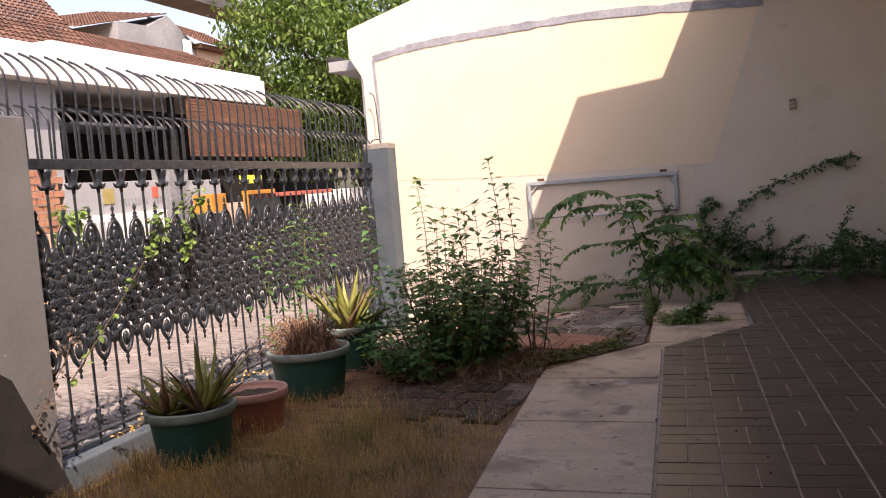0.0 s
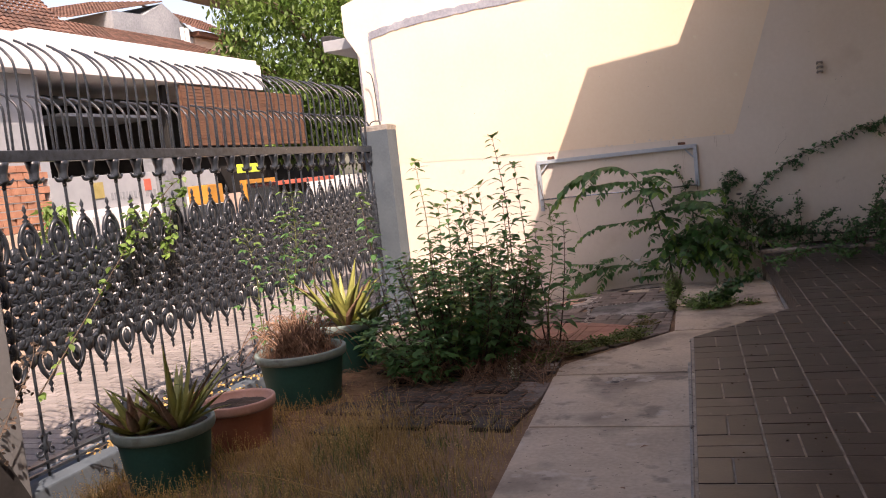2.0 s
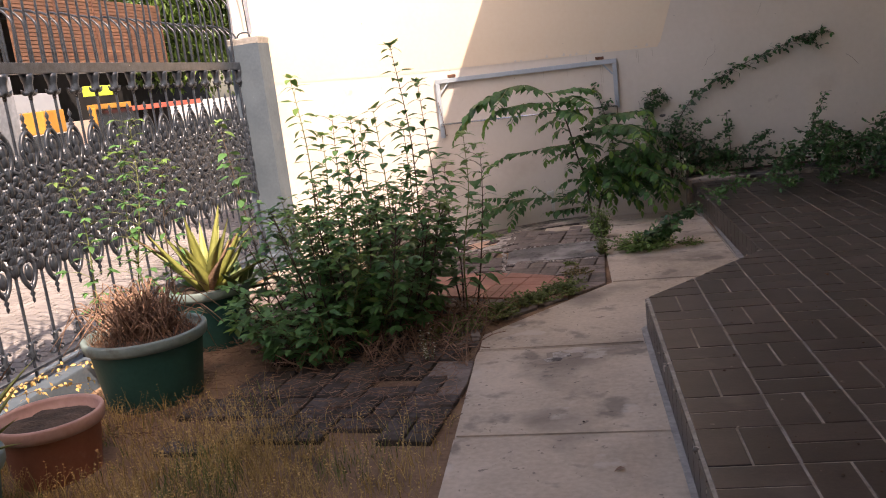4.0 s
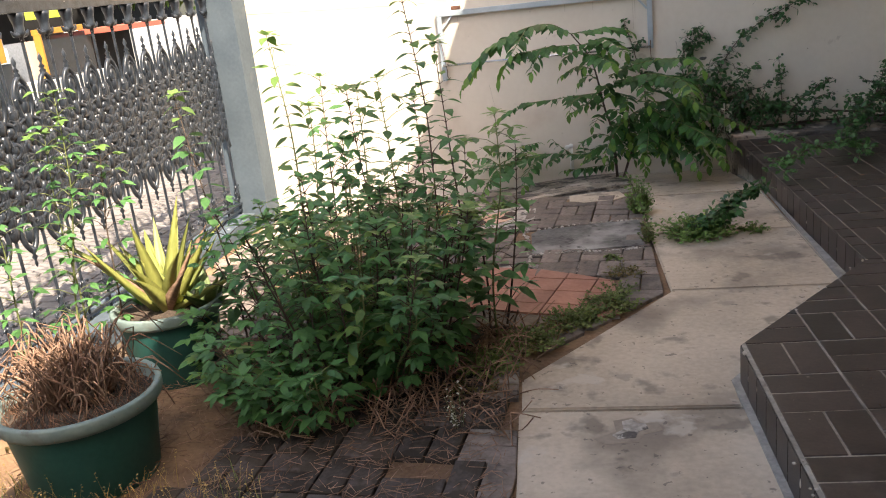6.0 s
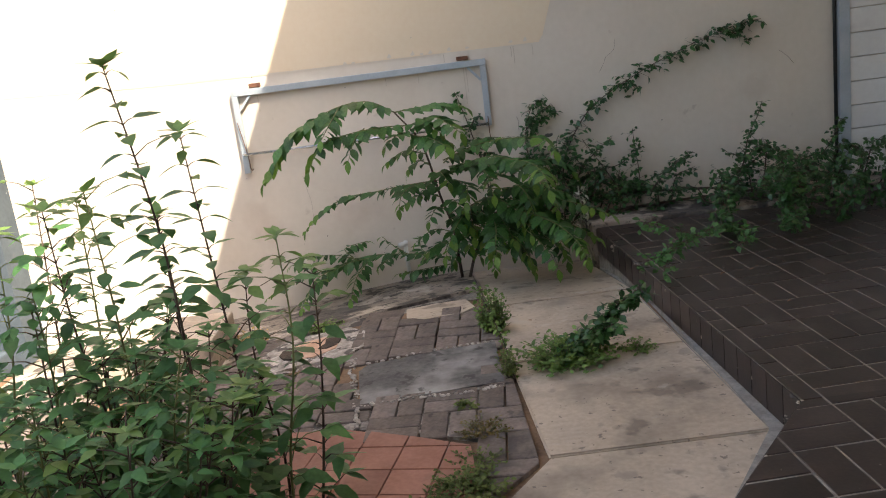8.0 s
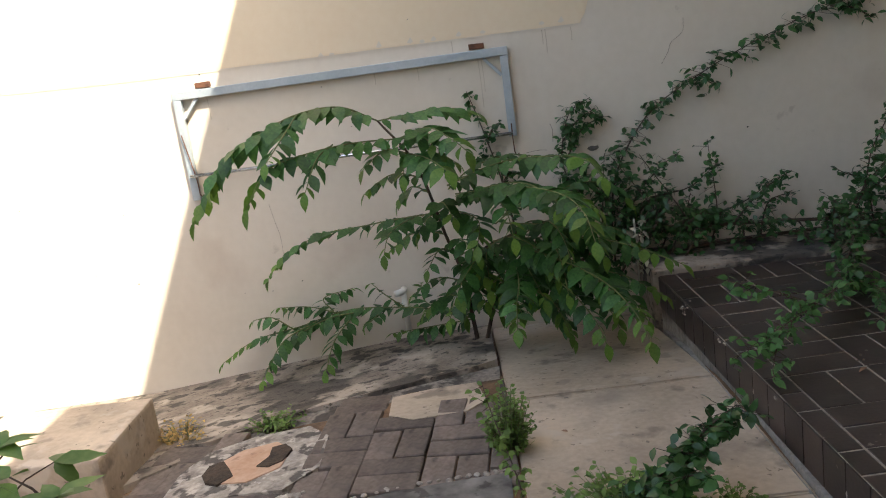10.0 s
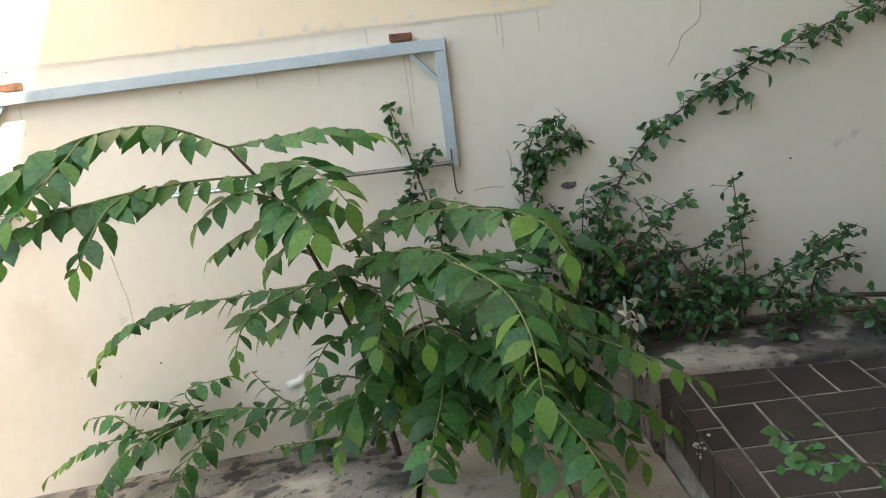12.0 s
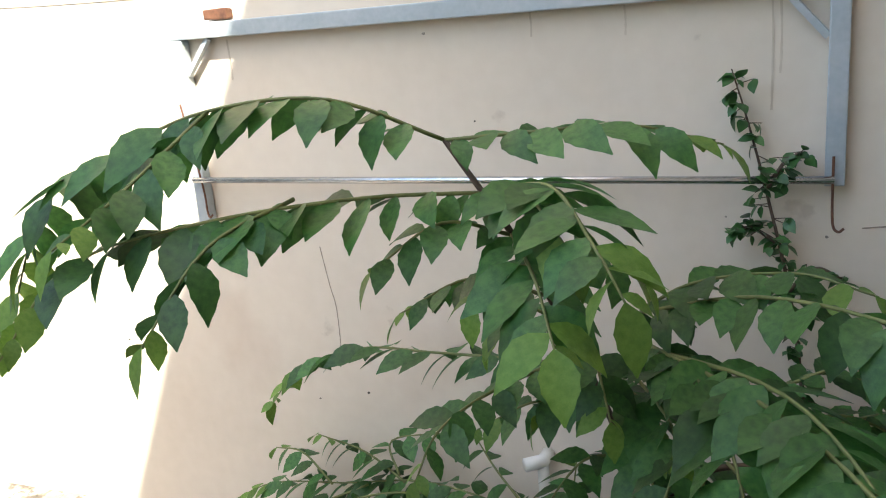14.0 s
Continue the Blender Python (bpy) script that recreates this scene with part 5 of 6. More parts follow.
aloe(P4 + Vector((0, 0, 0)), 26, 0.46, ALOE, 1, "yellow-green potted aloe with broad pointed leaves", 0.62, W=0.062)
aloe(P4 + Vector((0.15, 0.06, 0)), 10, 0.24, ALOE_GREEN, 2, "small aloe offset beside the yellow aloe", 1.0)
aloe(P1 + Vector((-0.11, -0.05, 0)), 20, 0.23, ALOE, 3, "low pale green aloe rosette in the green pot", 0.9)
aloe(P1 + Vector((0.06, 0.02, 0)), 24, 0.40, ALOE, 4, "tall striped aloe leaves leaning over the pot rim", 0.8, W=0.034)
weed(tuple(P1 + Vector((-0.02, 0.08, -0.02))), tuple(P1 + Vector((-0.02, 0.12, 0.21))), 0.4, 901, 0.055, "young pale green weed growing in the green pot", LEAF_PALE, group="")
# dead plant
rr = random.Random(9)
t = thing("dead_plant", "dead brown matted plant hanging over the green pot", "dead plant", P3)
p = Pile()
for i in range(230):
    a = rr.uniform(0, 6.28)
    q = rr.uniform(0, 0.15)
    b = Vector((q * math.cos(a) - 0.02, q * math.sin(a) + 0.02, 0))
    e = b + Vector((rr.uniform(-0.19, 0.16), rr.uniform(-0.14, 0.14), rr.uniform(0.05, 0.23)))
    k = e + Vector((rr.uniform(-0.12, 0.10), rr.uniform(-0.10, 0.10), rr.uniform(-0.20, -0.06)))
    p.tube(spline([b, b.lerp(e, 0.6) + Vector((0, 0, 0.03)), e, k], 2), [0.0035, 0.0032, 0.003, 0.0028, 0.0026, 0.0022, 0.0016], 4)
p.put("dead_foliage", DEAD, t)
p = Pile()
for i in range(700):
    a, q = rr.uniform(0, 6.28), math.sqrt(rr.random()) * 0.24
    b = Vector((q * math.cos(a), q * math.sin(a), -0.01))
    p.tube([b, b + Vector((rr.uniform(-0.04, 0.04), rr.uniform(-0.04, 0.04), rr.uniform(0.0, 0.07)))], [0.0012, 0.0006], 3)
p.put("mat", MOSS, t, "matted dry moss and straw")
# leafy climbers by the gate
for i, (b, e) in enumerate((((-0.86, -3.7, -0.05), (-0.86, -3.50, 1.18)), ((-0.92, -3.6, -0.05), (-0.98, -3.45, 1.02)), ((-0.80, -3.6, -0.05), (-0.72, -3.5, 0.95)), ((-0.95, -3.8, -0.05), (-1.10, -3.75, 0.98)))):
    weed(b, e, 0.9, 700 + i, 0.075, "pale green leafy climber standing beside the iron gate", LEAF_PALE, 0.25, "gate climbers")
vine("gate_creeper", "thin creeper stem with sparse leaves across the gate",
     [[(-1.62, -5.1, 0.28), (-1.60, -4.7, 0.62), (-1.60, -4.3, 0.95), (-1.60, -3.95, 1.15)], [(-1.60, -4.1, 1.08), (-1.55, -3.9, 1.28), (-1.58, -3.7, 1.36)]], 40, 0.05, 22, 0.07, LEAF_PALE, 0.0045, "vine", "")
vine("gate_creeper", "leafy creeper growing up behind the scrollwork", [[(-1.58, -3.9, 0.9), (-1.6, -3.8, 1.15), (-1.6, -3.65, 1.3)], [(-1.62, -4.3, 0.95), (-1.6, -4.2, 1.1), (-1.58, -4.1, 1.22)]], 43, 0.055, 60, 0.08, LEAF_PALE, 0.003, "vine", "")
vine("gate_creeper", "dark bare creeper with a few leaves on the pillar", [[(-1.43, -5.62, 0.12), (-1.42, -5.45, 0.34), (-1.43, -5.30, 0.5), (-1.5, -5.2, 0.6)]], 41, 0.032, 50, 0.08, BARK, 0.004, "vine", "")
vine("gate_creeper", "dry creeper trailing along the gate's foot", [[(-1.55, -4.9, -0.12), (-1.35, -4.6, -0.02), (-1.1, -4.4, 0.06), (-0.8, -4.3, 0.08)], [(-1.5, -4.4, -0.1), (-1.2, -4.2, 0.05), (-0.9, -4.0, 0.1)], [(-1.6, -4.6, -0.1), (-1.5, -4.3, 0.0), (-1.4, -3.9, -0.05)]], 42, 0.026, 60, 0.05, STRAW, 0.003, "vine", "")


# ---- across the street ----
OLDYELLOW = mat("faded_yellow", (0.32, 0.26, 0.09), (0.42, 0.35, 0.14), 6, 40, 0.8, 0.1)
def house_front():
    t = thing("street_house", "white single-storey house with flat canopy, dark veranda and clay tile roof", "house", (-4.8, 0, -0.3))

    def b(name, lo, hi, m, label="", bevel=0.006, parent=t):
        bm = bmesh.new()
        box(bm, lo, hi, bevel)
        for v in bm.verts:
            v.co -= Vector((-4.8, 0, -0.3))
        return part(name, bm, m, parent, label)
    b("wall", (-4.98, -1.45, -0.28), (-4.8, 0.28, 1.20), WHITE, "white plastered yard wall")
    b("wall", (-4.98, 0.74, -0.28), (-4.8, 1.6, 1.22), WHITE, "white plastered yard wall")
    b("wall", (-4.98, 2.9, -0.28), (-4.8, 16, 1.3), WHITE, "white plastered yard wall")
    b("wall", (-4.97, -1.45, 1.20), (-4.83, 0.28, 1.58), CONCRETE, "grey upper band of the yard wall")
    b("wall", (-4.97, 0.74, 1.22), (-4.83, 1.6, 1.56), CONCRETE, "grey upper band of the yard wall")
    b("column", (-5.0, 0.30, -0.28), (-4.74, 0.72, 1.75), GREYWALL, "dark grey stained column")
    b("wall", (-4.98, -3.2, -0.28), (-4.82, -1.50, 1.05), PEACH, "peach yard wall with bare brick above")
    for i in range(7):
        for j in range(9):
            b("brick", (-4.96, -2.7 + 0.17 * i + 0.08 * (j % 2), 1.06 + 0.075 * j), (-4.83 + 0.008 * ((i * j) % 3), -2.55 + 0.17 * i + 0.08 * (j % 2), 1.125 + 0.075 * j), REDBRICK, bevel=0)
    # near-black colour paints the shade under the canopy
    b("wall", (-9.0, -3.0, 1.2), (-6.6, 9.0, 3.0), DARKWALL, "veranda wall with its shade painted near-black", 0)
    b("wall", (-6.4, -3.2, -0.28), (-5.25, -0.95, 2.74), CONCRETE, "grey wall beside the veranda")
    b("canopy", (-6.8, -3.4, 2.74), (-5.0, 3.4, 3.12), WHITE, "white flat canopy edge")
    b("canopy", (-6.8, -1.15, 3.12), (-5.06, 3.4, 3.20), WHITE, "raised white canopy lip")
    b("beam", (-5.5, -1.2, 2.45), (-5.42, 1.6, 2.52), CABLE, "dark canopy beam")
    b("beam", (-5.9, -1.2, 2.55), (-5.82, 3.0, 2.62), CABLE, "dark canopy beam")
    b("beam", (-5.3, 1.18, 1.3), (-5.22, 1.26, 2.74), CABLE, "dark veranda post")
    b("awning", (-6.2, -0.6, 2.30), (-5.3, 1.15, 2.34), GREYWALL, "grey sheet awning")
    blind = b("blind", (-5.06, 1.28, 1.90), (-5.03, 4.6, 2.72), BLIND, "brown bamboo roll blind")
    for i in range(18):
        b("slat", (-5.028, 1.28, 1.91 + 0.045 * i), (-5.018, 4.6, 1.945 + 0.045 * i), BLIND, bevel=0, parent=t)
    for y in (1.28, 2.1, 2.9, 3.7, 4.58):
        b("cord", (-5.016, y, 1.9), (-5.008, y + 0.03, 2.72), RUST, bevel=0)
    # window grille beside the column and lettering bars on the wall
    for i in range(6):
        b("grille_bar", (-4.79, -1.15 + 0.07 * i, 0.7), (-4.775, -1.135 + 0.07 * i, 1.12), CONCRETE, bevel=0)
    rr = random.Random(3)
    y = -0.55
    while y < 1.5:
        w = rr.uniform(0.035, 0.06)
        if not 0.24 < y < 0.74 and rr.random() < 0.85:
            b("letter_bar", (-4.832, y, 1.29), (-4.824, y + w * 0.8, 1.37), GREYWALL, bevel=0)
        y += w + 0.02
    b("emblem", (-4.832, -0.85, 1.32), (-4.822, -0.66, 1.5), OLDYELLOW, "faded yellow square emblem", bevel=0)
    b("emblem", (-4.832, 0.05, 1.36), (-4.822, 0.17, 1.5), REDP, "faded red emblem", bevel=0)
    return t


house_front()


def tile_slope(name, o, u, v, nu, nv, amp, label, parent=None):
    """A roof slope of rounded clay tiles: courses step down, waves run up the slope."""
    o, u, v = Vector(o), Vector(u), Vector(v)
    n = u.cross(v).normalized()
    pile = Pile()
    du, dv = u / nu, v / nv
    for j in range(nv):
        for i in range(nu):
            vs = []
            for k in range(5):
                a = k / 4
                hgt = amp * math.sin(a * math.pi)
                vs.append(o + du * (i + a) + dv * j + n * (hgt + amp * 0.7))
                vs.append(o + du * (i + a) + dv * (j + 1.04) + n * hgt)
            pile.add((vs, [(2 * k, 2 * k + 2, 2 * k + 3, 2 * k + 1) for k in range(4)] + [(0, 2, 4, 6, 8)]))
    return pile.put(name, ROOFTILE, parent, label, smooth=False)


t = thing("tile_roof", "weathered brown clay tile roof behind the white canopy", "roof", (0, 0, 0))
tile_slope("slope", (-5.9, -4.0, 3.18), (0, 10.4, 0), (-2.6, 0, 1.15), 96, 22, 0.028, "", t)
tile_slope("slope", (-6.2, -4.4, 3.2), (0, 5.6, 0), (-2.2, 1.2, 1.6), 52, 20, 0.028, "", t)
t = thing("rear_house", "grey and peach upper storey with red tile roof", "house", (0, 0, 0))
for nm, ys_, z0, zs, m_ in (("wall", (7.6, 10.55), 3.0, (5.35, 5.9, 5.4), GREYWALL),):
    bm = bmesh.new()
    pts = [(7.6, -0.3), (10.55, -0.3), (10.55, 5.36), (9.47, 5.92), (8.7, 5.55), (7.6, 5.5)]
    a = [bm.verts.new((-11.0, y, z)) for y, z in pts]
    b2 = [bm.verts.new((-14.0, y, z)) for y, z in pts]
    bm.faces.new(a), bm.faces.new(b2[::-1])
    for i in range(6):
        j = (i + 1) % 6
        bm.faces.new((a[j], a[i], b2[i], b2[j]))
    bmesh.ops.recalc_face_normals(bm, faces=bm.faces)
    part("wall", bm, GREYWALL, t, "blackened grey rendered gable")
bm = bmesh.new()
box(bm, (-14, 10.56, -0.3), (-10.95, 12.8, 5.22), 0.01)
part("wall", bm, PEACH, t, "peach rendered wall")
bm = bmesh.new()
box(bm, (-14, 10.45, 5.22), (-10.75, 13.0, 5.34), 0.01)
part("eave", bm, RUST, t, "dark eave board")
tile_slope("slope", (-10.7, 10.45, 5.34), (0, 2.5, -0.1), (-0.9, -1.15, 0.62), 24, 13, 0.035, "red tile roof slope", t)
tile_slope("slope", (-11.2, 6.6, 5.25), (0.2, 2.9, 0.68), (-2.2, 0, 0.35), 30, 12, 0.035, "red tile roof slope", t)
for y in (10.0, 10.2):
    bm = bmesh.new()
    box(bm, (-10.98, y, 4.9), (-10.9, y + 0.08, 5.4), 0.01)
    part("pipe", bm, WHITE, t, "white vent pipe")
bm = bmesh.new()
box(bm, (-27, 8, 12.1), (-25, 41.3, 12.85), 0.02)
structure(part("far_deck", bm, DECK), "long grey elevated concrete deck in the distance, underside shade in its colour", "bridge")
bm = bmesh.new()
box(bm, (-70, 60, -0.3), (-62, 90, 20), 0.1)
structure(part("far_block", bm, CONCRETE), "plain pale grey block in the distance", "building")
# neighbour's eave behind the boundary wall
t = thing("neighbour_eave", "short white boxed eave with black gutter above the boundary wall", "eave", (0, 0, 0))
bm = bmesh.new()
box(bm, (-2.36, 0.30, 2.66), (-1.82, 2.4, 2.78), 0.006)
part("soffit", bm, CONCRETE, t, "grey boxed soffit")
bm = bmesh.new()
box(bm, (-2.44, 0.42, 2.74), (-2.30, 2.5, 2.86), 0.02)
part("gutter", bm, CABLE, t, "black gutter")
bm = bmesh.new()
box(bm, (-1.90, 0.17, -0.6), (4.2, 4.0, 2.7), 0.0)
part("wall", bm, WHITE, t, "white neighbour wall")

# kiosk, stand and plants beside the street
t = thing("food_kiosk", "small street kiosk with orange window frame, red awning and lime sign", "kiosk", (-4.6, 1.7, -0.25))
# the body block's near-black stands in for the shaded opening under the awning
for nm, lo, hi, m_, lb in (("counter", (-0.2, 0.0, 0.0), (0.1, 1.1, 1.1), WHITE, "white kiosk counter"), ("window", (0.0, 0.1, 1.12), (0.08, 1.0, 1.55), DARKGLASS, "dark kiosk window"),
                           ("frame", (0.0, 0.06, 1.56), (0.11, 0.84, 1.62), ORANGE, "orange window head"), ("frame", (0.02, 0.05, 1.10), (0.10, 0.08, 1.58), ORANGE, "orange window jamb"),
                           ("sign", (0.02, 0.0, 1.72), (0.1, 0.50, 1.84), LIME, "lime green sign board"),
                           ("awning", (0.0, 0.9, 1.50), (0.5, 2.0, 1.56), REDP, "red awning sheet"), ("body", (-0.4, 1.0, 0.0), (0.0, 2.0, 1.5), DARKWALL, "kiosk interior with its shade painted near-black")):
    bm = bmesh.new()
    box(bm, lo, hi, 0.006)
    part(nm, bm, m_, t, lb)
t = thing("street_stand", "narrow dark stand with orange top at the roadside", "stand", (-4.55, 0.52, -0.25))
for nm, lo, hi, m_, lb in (("body", (0, 0, 0), (0.25, 0.42, 1.35), DARKGLASS, "dark stand body"), ("top", (-0.01, -0.01, 1.36), (0.27, 0.34, 1.60), ORANGE, "orange top panel")):
    bm = bmesh.new()
    box(bm, lo, hi, 0.01)
    part(nm, bm, m_, t, lb)


def leafy(name, label, cat, base, centre, radii, clumps, per, leaf, material, seed, trunk_r, branches=9):
    rr = random.Random(seed)
    b = Vector(base)
    t = thing(name, label, cat, b)
    c = Vector(centre) - b
    tr, cr = Pile(), Pile()
    line = spline([(0, 0, -0.05), c * 0.35 + Vector((0.1, 0.05, 0)), c * 0.7, c], 6)
    tr.tube(line, [trunk_r * (1 - 0.7 * i / len(line)) for i in range(len(line))], 8)
    for i in range(clumps):
        while True:
            q = Vector((rr.uniform(-1, 1), rr.uniform(-1, 1), rr.uniform(-1, 1)))
            if 0.25 < q.length < 1:
                break
        q = Vector((q.x * radii[0], q.y * radii[1], q.z * radii[2])) * (0.85 + 0.25 * noise.noise(q * 2.5))
        e = c + q
        if i % max(1, clumps // branches) == 0:
            tr.tube(spline([line[len(line) // 2], c.lerp(e, 0.4) - Vector((0, 0, 0.1)), e], 4), [trunk_r * 0.35 * (1 - 0.09 * k) for k in range(9)], 5)
        rad = min(radii) * rr.uniform(0.16, 0.30)
        for j in range(per):
            d = Vector((rr.gauss(0, 1), rr.gauss(0, 1), rr.gauss(0, 0.8)))
            g = e + d.normalized() * rad * rr.random() ** 0.4
            cr.add(TREE_LEAF, place(g, (rr.uniform(-1, 1), rr.uniform(-1, 1), rr.uniform(-1.0, 0.2)), leaf * rr.uniform(0.6, 1.2), rr.uniform(-0.6, 0.6)))
    tr.put("trunk", BARK, t)
    cr.put("crown", material, t)


TREE_LEAF = leaf_data(1.0, 0.48, 0.15, 0.3, 2)
leafy("street_tree", "leafy sunlit green tree behind the boundary wall", "tree", (-4.7, 6.6, -0.3), (-5.3, 6.6, 3.9), (2.5, 2.2, 2.7), 300, 100, 0.14, TREELEAF, 7, 0.13)
leafy("street_shrub", "low green plant beside the brick wall", "shrub", (-4.5, -1.75, -0.3), (-4.5, -1.7, 0.85), (0.3, 0.45, 0.5), 26, 30, 0.12, LEAF_PALE, 8, 0.02)
leafy("street_shrub", "green roadside plant beside the kiosk", "shrub", (-4.3, 4.6, -0.3), (-4.3, 4.6, 0.5), (0.4, 0.6, 0.5), 26, 30, 0.12, LEAF_PALE, 9, 0.02)
p = Pile()
for z, dz in ((4.9, 0.0), (5.2, 0.15), (5.6, 0.1)):
    p.tube(spline([(-7.5, -4.0, z + 1.2 + dz), (-6.0, 3.0, z + 0.1), (-5.0, 9.0, z + 0.3 - dz), (-4.0, 20, z + 1.5)], 10), 0.012, 5)
tagged(p.put("overhead_cables", CABLE), "thin black overhead cables above the street", "cable")

# ---- street paving ----
p = Pile()
rr = random.Random(12)
for j in range(150):
    for i in range(14):
        x, y = -1.93 - 0.2 * i - 0.1 * (j % 2), -6.5 + 0.1 * j
        z = -0.232 + rr.uniform(-0.003, 0.003)
        a = (x - 0.194, y, -0.25), (x, y, -0.25), (x, y + 0.094, -0.25), (x - 0.194, y + 0.094, -0.25)
        c = (x - 0.188, y + 0.006, z), (x - 0.006, y + 0.006, z), (x - 0.006, y + 0.088, z), (x - 0.188, y + 0.088, z)
        p.add(([Vector(q) for q in a + c], [(4, 5, 6, 7), (0, 1, 5, 4), (1, 2, 6, 5), (2, 3, 7, 6), (3, 0, 4, 7)]))
STREETB = mat("street_block", (0.165, 0.15, 0.14), (0.26, 0.235, 0.22), 3, 40, 0.95, 0.5, island=0.12)
tagged(p.put("paving_blocks", STREETB, road, smooth=False), "grey paving blocks of the street", "", "", "stuff")

# ---- grass, litter ----
def in_path(x, y):
    return x > pl(y) - 0.02 if y < -3.55 else x > 0.86 + (y + 3.53) * 0.87


p, g2, st = Pile(), Pile(), Pile()
rr = random.Random(31)
n = 0
while n < 42000:
    x, y = rr.uniform(-1.15, 1.2), rr.uniform(-8.8, -4.2)
    if in_path(x, y):
        continue
    d = noise.noise((x * 2.2, y * 2.2, 1.0)) * 0.5 + 0.5
    fade = clamp((-4.25 - 0.35 * clamp(x / 0.4) - y) / 0.5) * (1 - 0.6 * clamp((x - 0.6) / 0.3))
    if rr.random() > (0.30 + 0.9 * d) * fade:
        continue
    if any((x - q.x) ** 2 + (y - q.y) ** 2 < 0.04 for q in (P1, P2, P3)):
        continue
    n += 1
    z = gz(x, y) - 0.02
    h = rr.uniform(0.025, 0.10) * (0.6 + 0.7 * d)
    a = rr.uniform(0, 6.28)
    dx, dy = math.cos(a) * h * rr.uniform(0.1, 0.9), math.sin(a) * h * rr.uniform(0.1, 0.9)
    w = rr.uniform(0.0006, 0.0014)
    sx, sy = -math.sin(a) * w, math.cos(a) * w
    vs = [Vector((x - sx, y - sy, z)), Vector((x + sx, y + sy, z)), Vector((x + dx * 0.4 + sx, y + dy * 0.4 + sy, z + h * 0.7)), Vector((x + dx * 0.4 - sx, y + dy * 0.4 - sy, z + h * 0.7)), Vector((x + dx, y + dy, z + h))]
    green = noise.noise((x * 3.1, y * 3.1, 7.0)) > 0.03
    (g2 if green and rr.random() < 0.7 else p).add((vs, [(0, 1, 2, 3), (3, 2, 4)]))
    if rr.random() < 0.27:
        e = Vector((x + dx * 1.2, y + dy * 1.2, z + h * 1.5))
        st.tube([(x, y, z), e], [0.0008, 0.0005], 3)
        for k in range(3):
            st.add(SMALL_LEAF, place(e - Vector((0, 0, 0.012 * k)), (rr.uniform(-1, 1), rr.uniform(-1, 1), 0.3), 0.009))
tagged(p.put("dry_grass", STRAW, smooth=False), "thin brown dry grass over the yard floor", "grass", "", "stuff")
tagged(g2.put("green_grass", GRASS, smooth=False), "patches of low green grass among the dry grass", "grass", "", "stuff")
tagged(st.put("grass_seed_heads", STRAW, smooth=False), "fine dry seed heads above the grass", "grass", "", "stuff")
p = Pile()
for i in range(5200):
    x, y = rr.uniform(-1.0, 1.0), rr.uniform(-4.8, -3.2)
    if in_path(x, y) or rr.random() > 0.35 + 0.65 * (noise.noise((x * 3, y * 3, 4)) + 0.5):
        continue
    a, L = rr.uniform(0, 6.28), rr.uniform(0.02, 0.08)
    z = gz(x, y) + rr.uniform(0.004, 0.02)
    p.tube([(x, y, z), (x + L * math.cos(a), y + L * math.sin(a), z + rr.uniform(-0.004, 0.012))], [0.0016, 0.001], 3)
tagged(p.put("straw_litter", DEAD, smooth=False), "reddish brown straw litter over the paving", "litter", "", "stuff")
p = Pile()
for i in range(330):
    x, y = rr.uniform(1.0, 3.4), rr.uniform(-8.0, -0.5)
    onp = x > 2.3 or (x > 1.75 + 0.06 * (-3.7 - y) and y < -3.8)
    if not onp and rr.random() > 0.12:
        continue
    z = TOP + 0.003 if onp else 0.003
    if not onp and not (pl(y) < x < pr(y) and y < -4.0):
        continue
    s = rr.uniform(0.002, 0.006)
    p.add(blob((x, y, z), s, 5, 0.6, 1.0))
tagged(p.put("fallen_seeds", BARK, smooth=True), "small dark fallen seeds scattered on the tiles", "seeds", "", "stuff")
p = Pile()
for i in range(26):
    x, y = rr.uniform(1.1, 3.2), rr.uniform(-6.0, -0.6)
    onp = x > 2.3
    if not onp and not (x < 2.0 and y > -2.5 and x > 1.5) and not (pl(y) + 0.05 < x < pr(y) - 0.05 and y < -4):
        continue
    p.add(leaf_data(1.0, 0.5, 0.3, 0.2, 4), place(Vector((x, y, (TOP if onp else 0) + 0.006)), (rr.uniform(-1, 1), rr.uniform(-1, 1), 0.05), rr.uniform(0.02, 0.04)))
tagged(p.put("fallen_leaves", DEAD), "few curled dead leaves on the floor", "leaves", "", "stuff")
p = Pile()
p.tube(spline([(-0.32, -5.46, 0.03), (0.1, -5.62, 0.05), (0.5, -5.78, 0.04)], 5), 0.003, 5)
tagged(p.put("pale_twig", STRAW), "long pale dry twig lying in the grass", "twig")


# ---- pieces: paving bricks, terracotta tiles, porch tiles ----
def inside(pt, poly):
    x, y = pt
    c = False
    for i in range(len(poly)):
        (x0, y0), (x1, y1) = poly[i - 1], poly[i]
        if (y0 > y) != (y1 > y) and x < (x1 - x0) * (y - y0) / (y1 - y0) + x0:
            c = not c
    return c


def clip(poly, a, b):
    """The part of a polygon to the left of the line from a to b."""
    out = []
    side = lambda p: (b[0] - a[0]) * (p[1] - a[1]) - (b[1] - a[1]) * (p[0] - a[0])
    for i in range(len(poly)):
        p0, p1 = poly[i - 1], poly[i]
        s0, s1 = side(p0), side(p1)
        if (s0 < 0) != (s1 < 0):
            t = s0 / (s0 - s1)
            out.append((p0[0] + t * (p1[0] - p0[0]), p0[1] + t * (p1[1] - p0[1])))
        if s1 >= 0:
            out.append(p1)
    return out


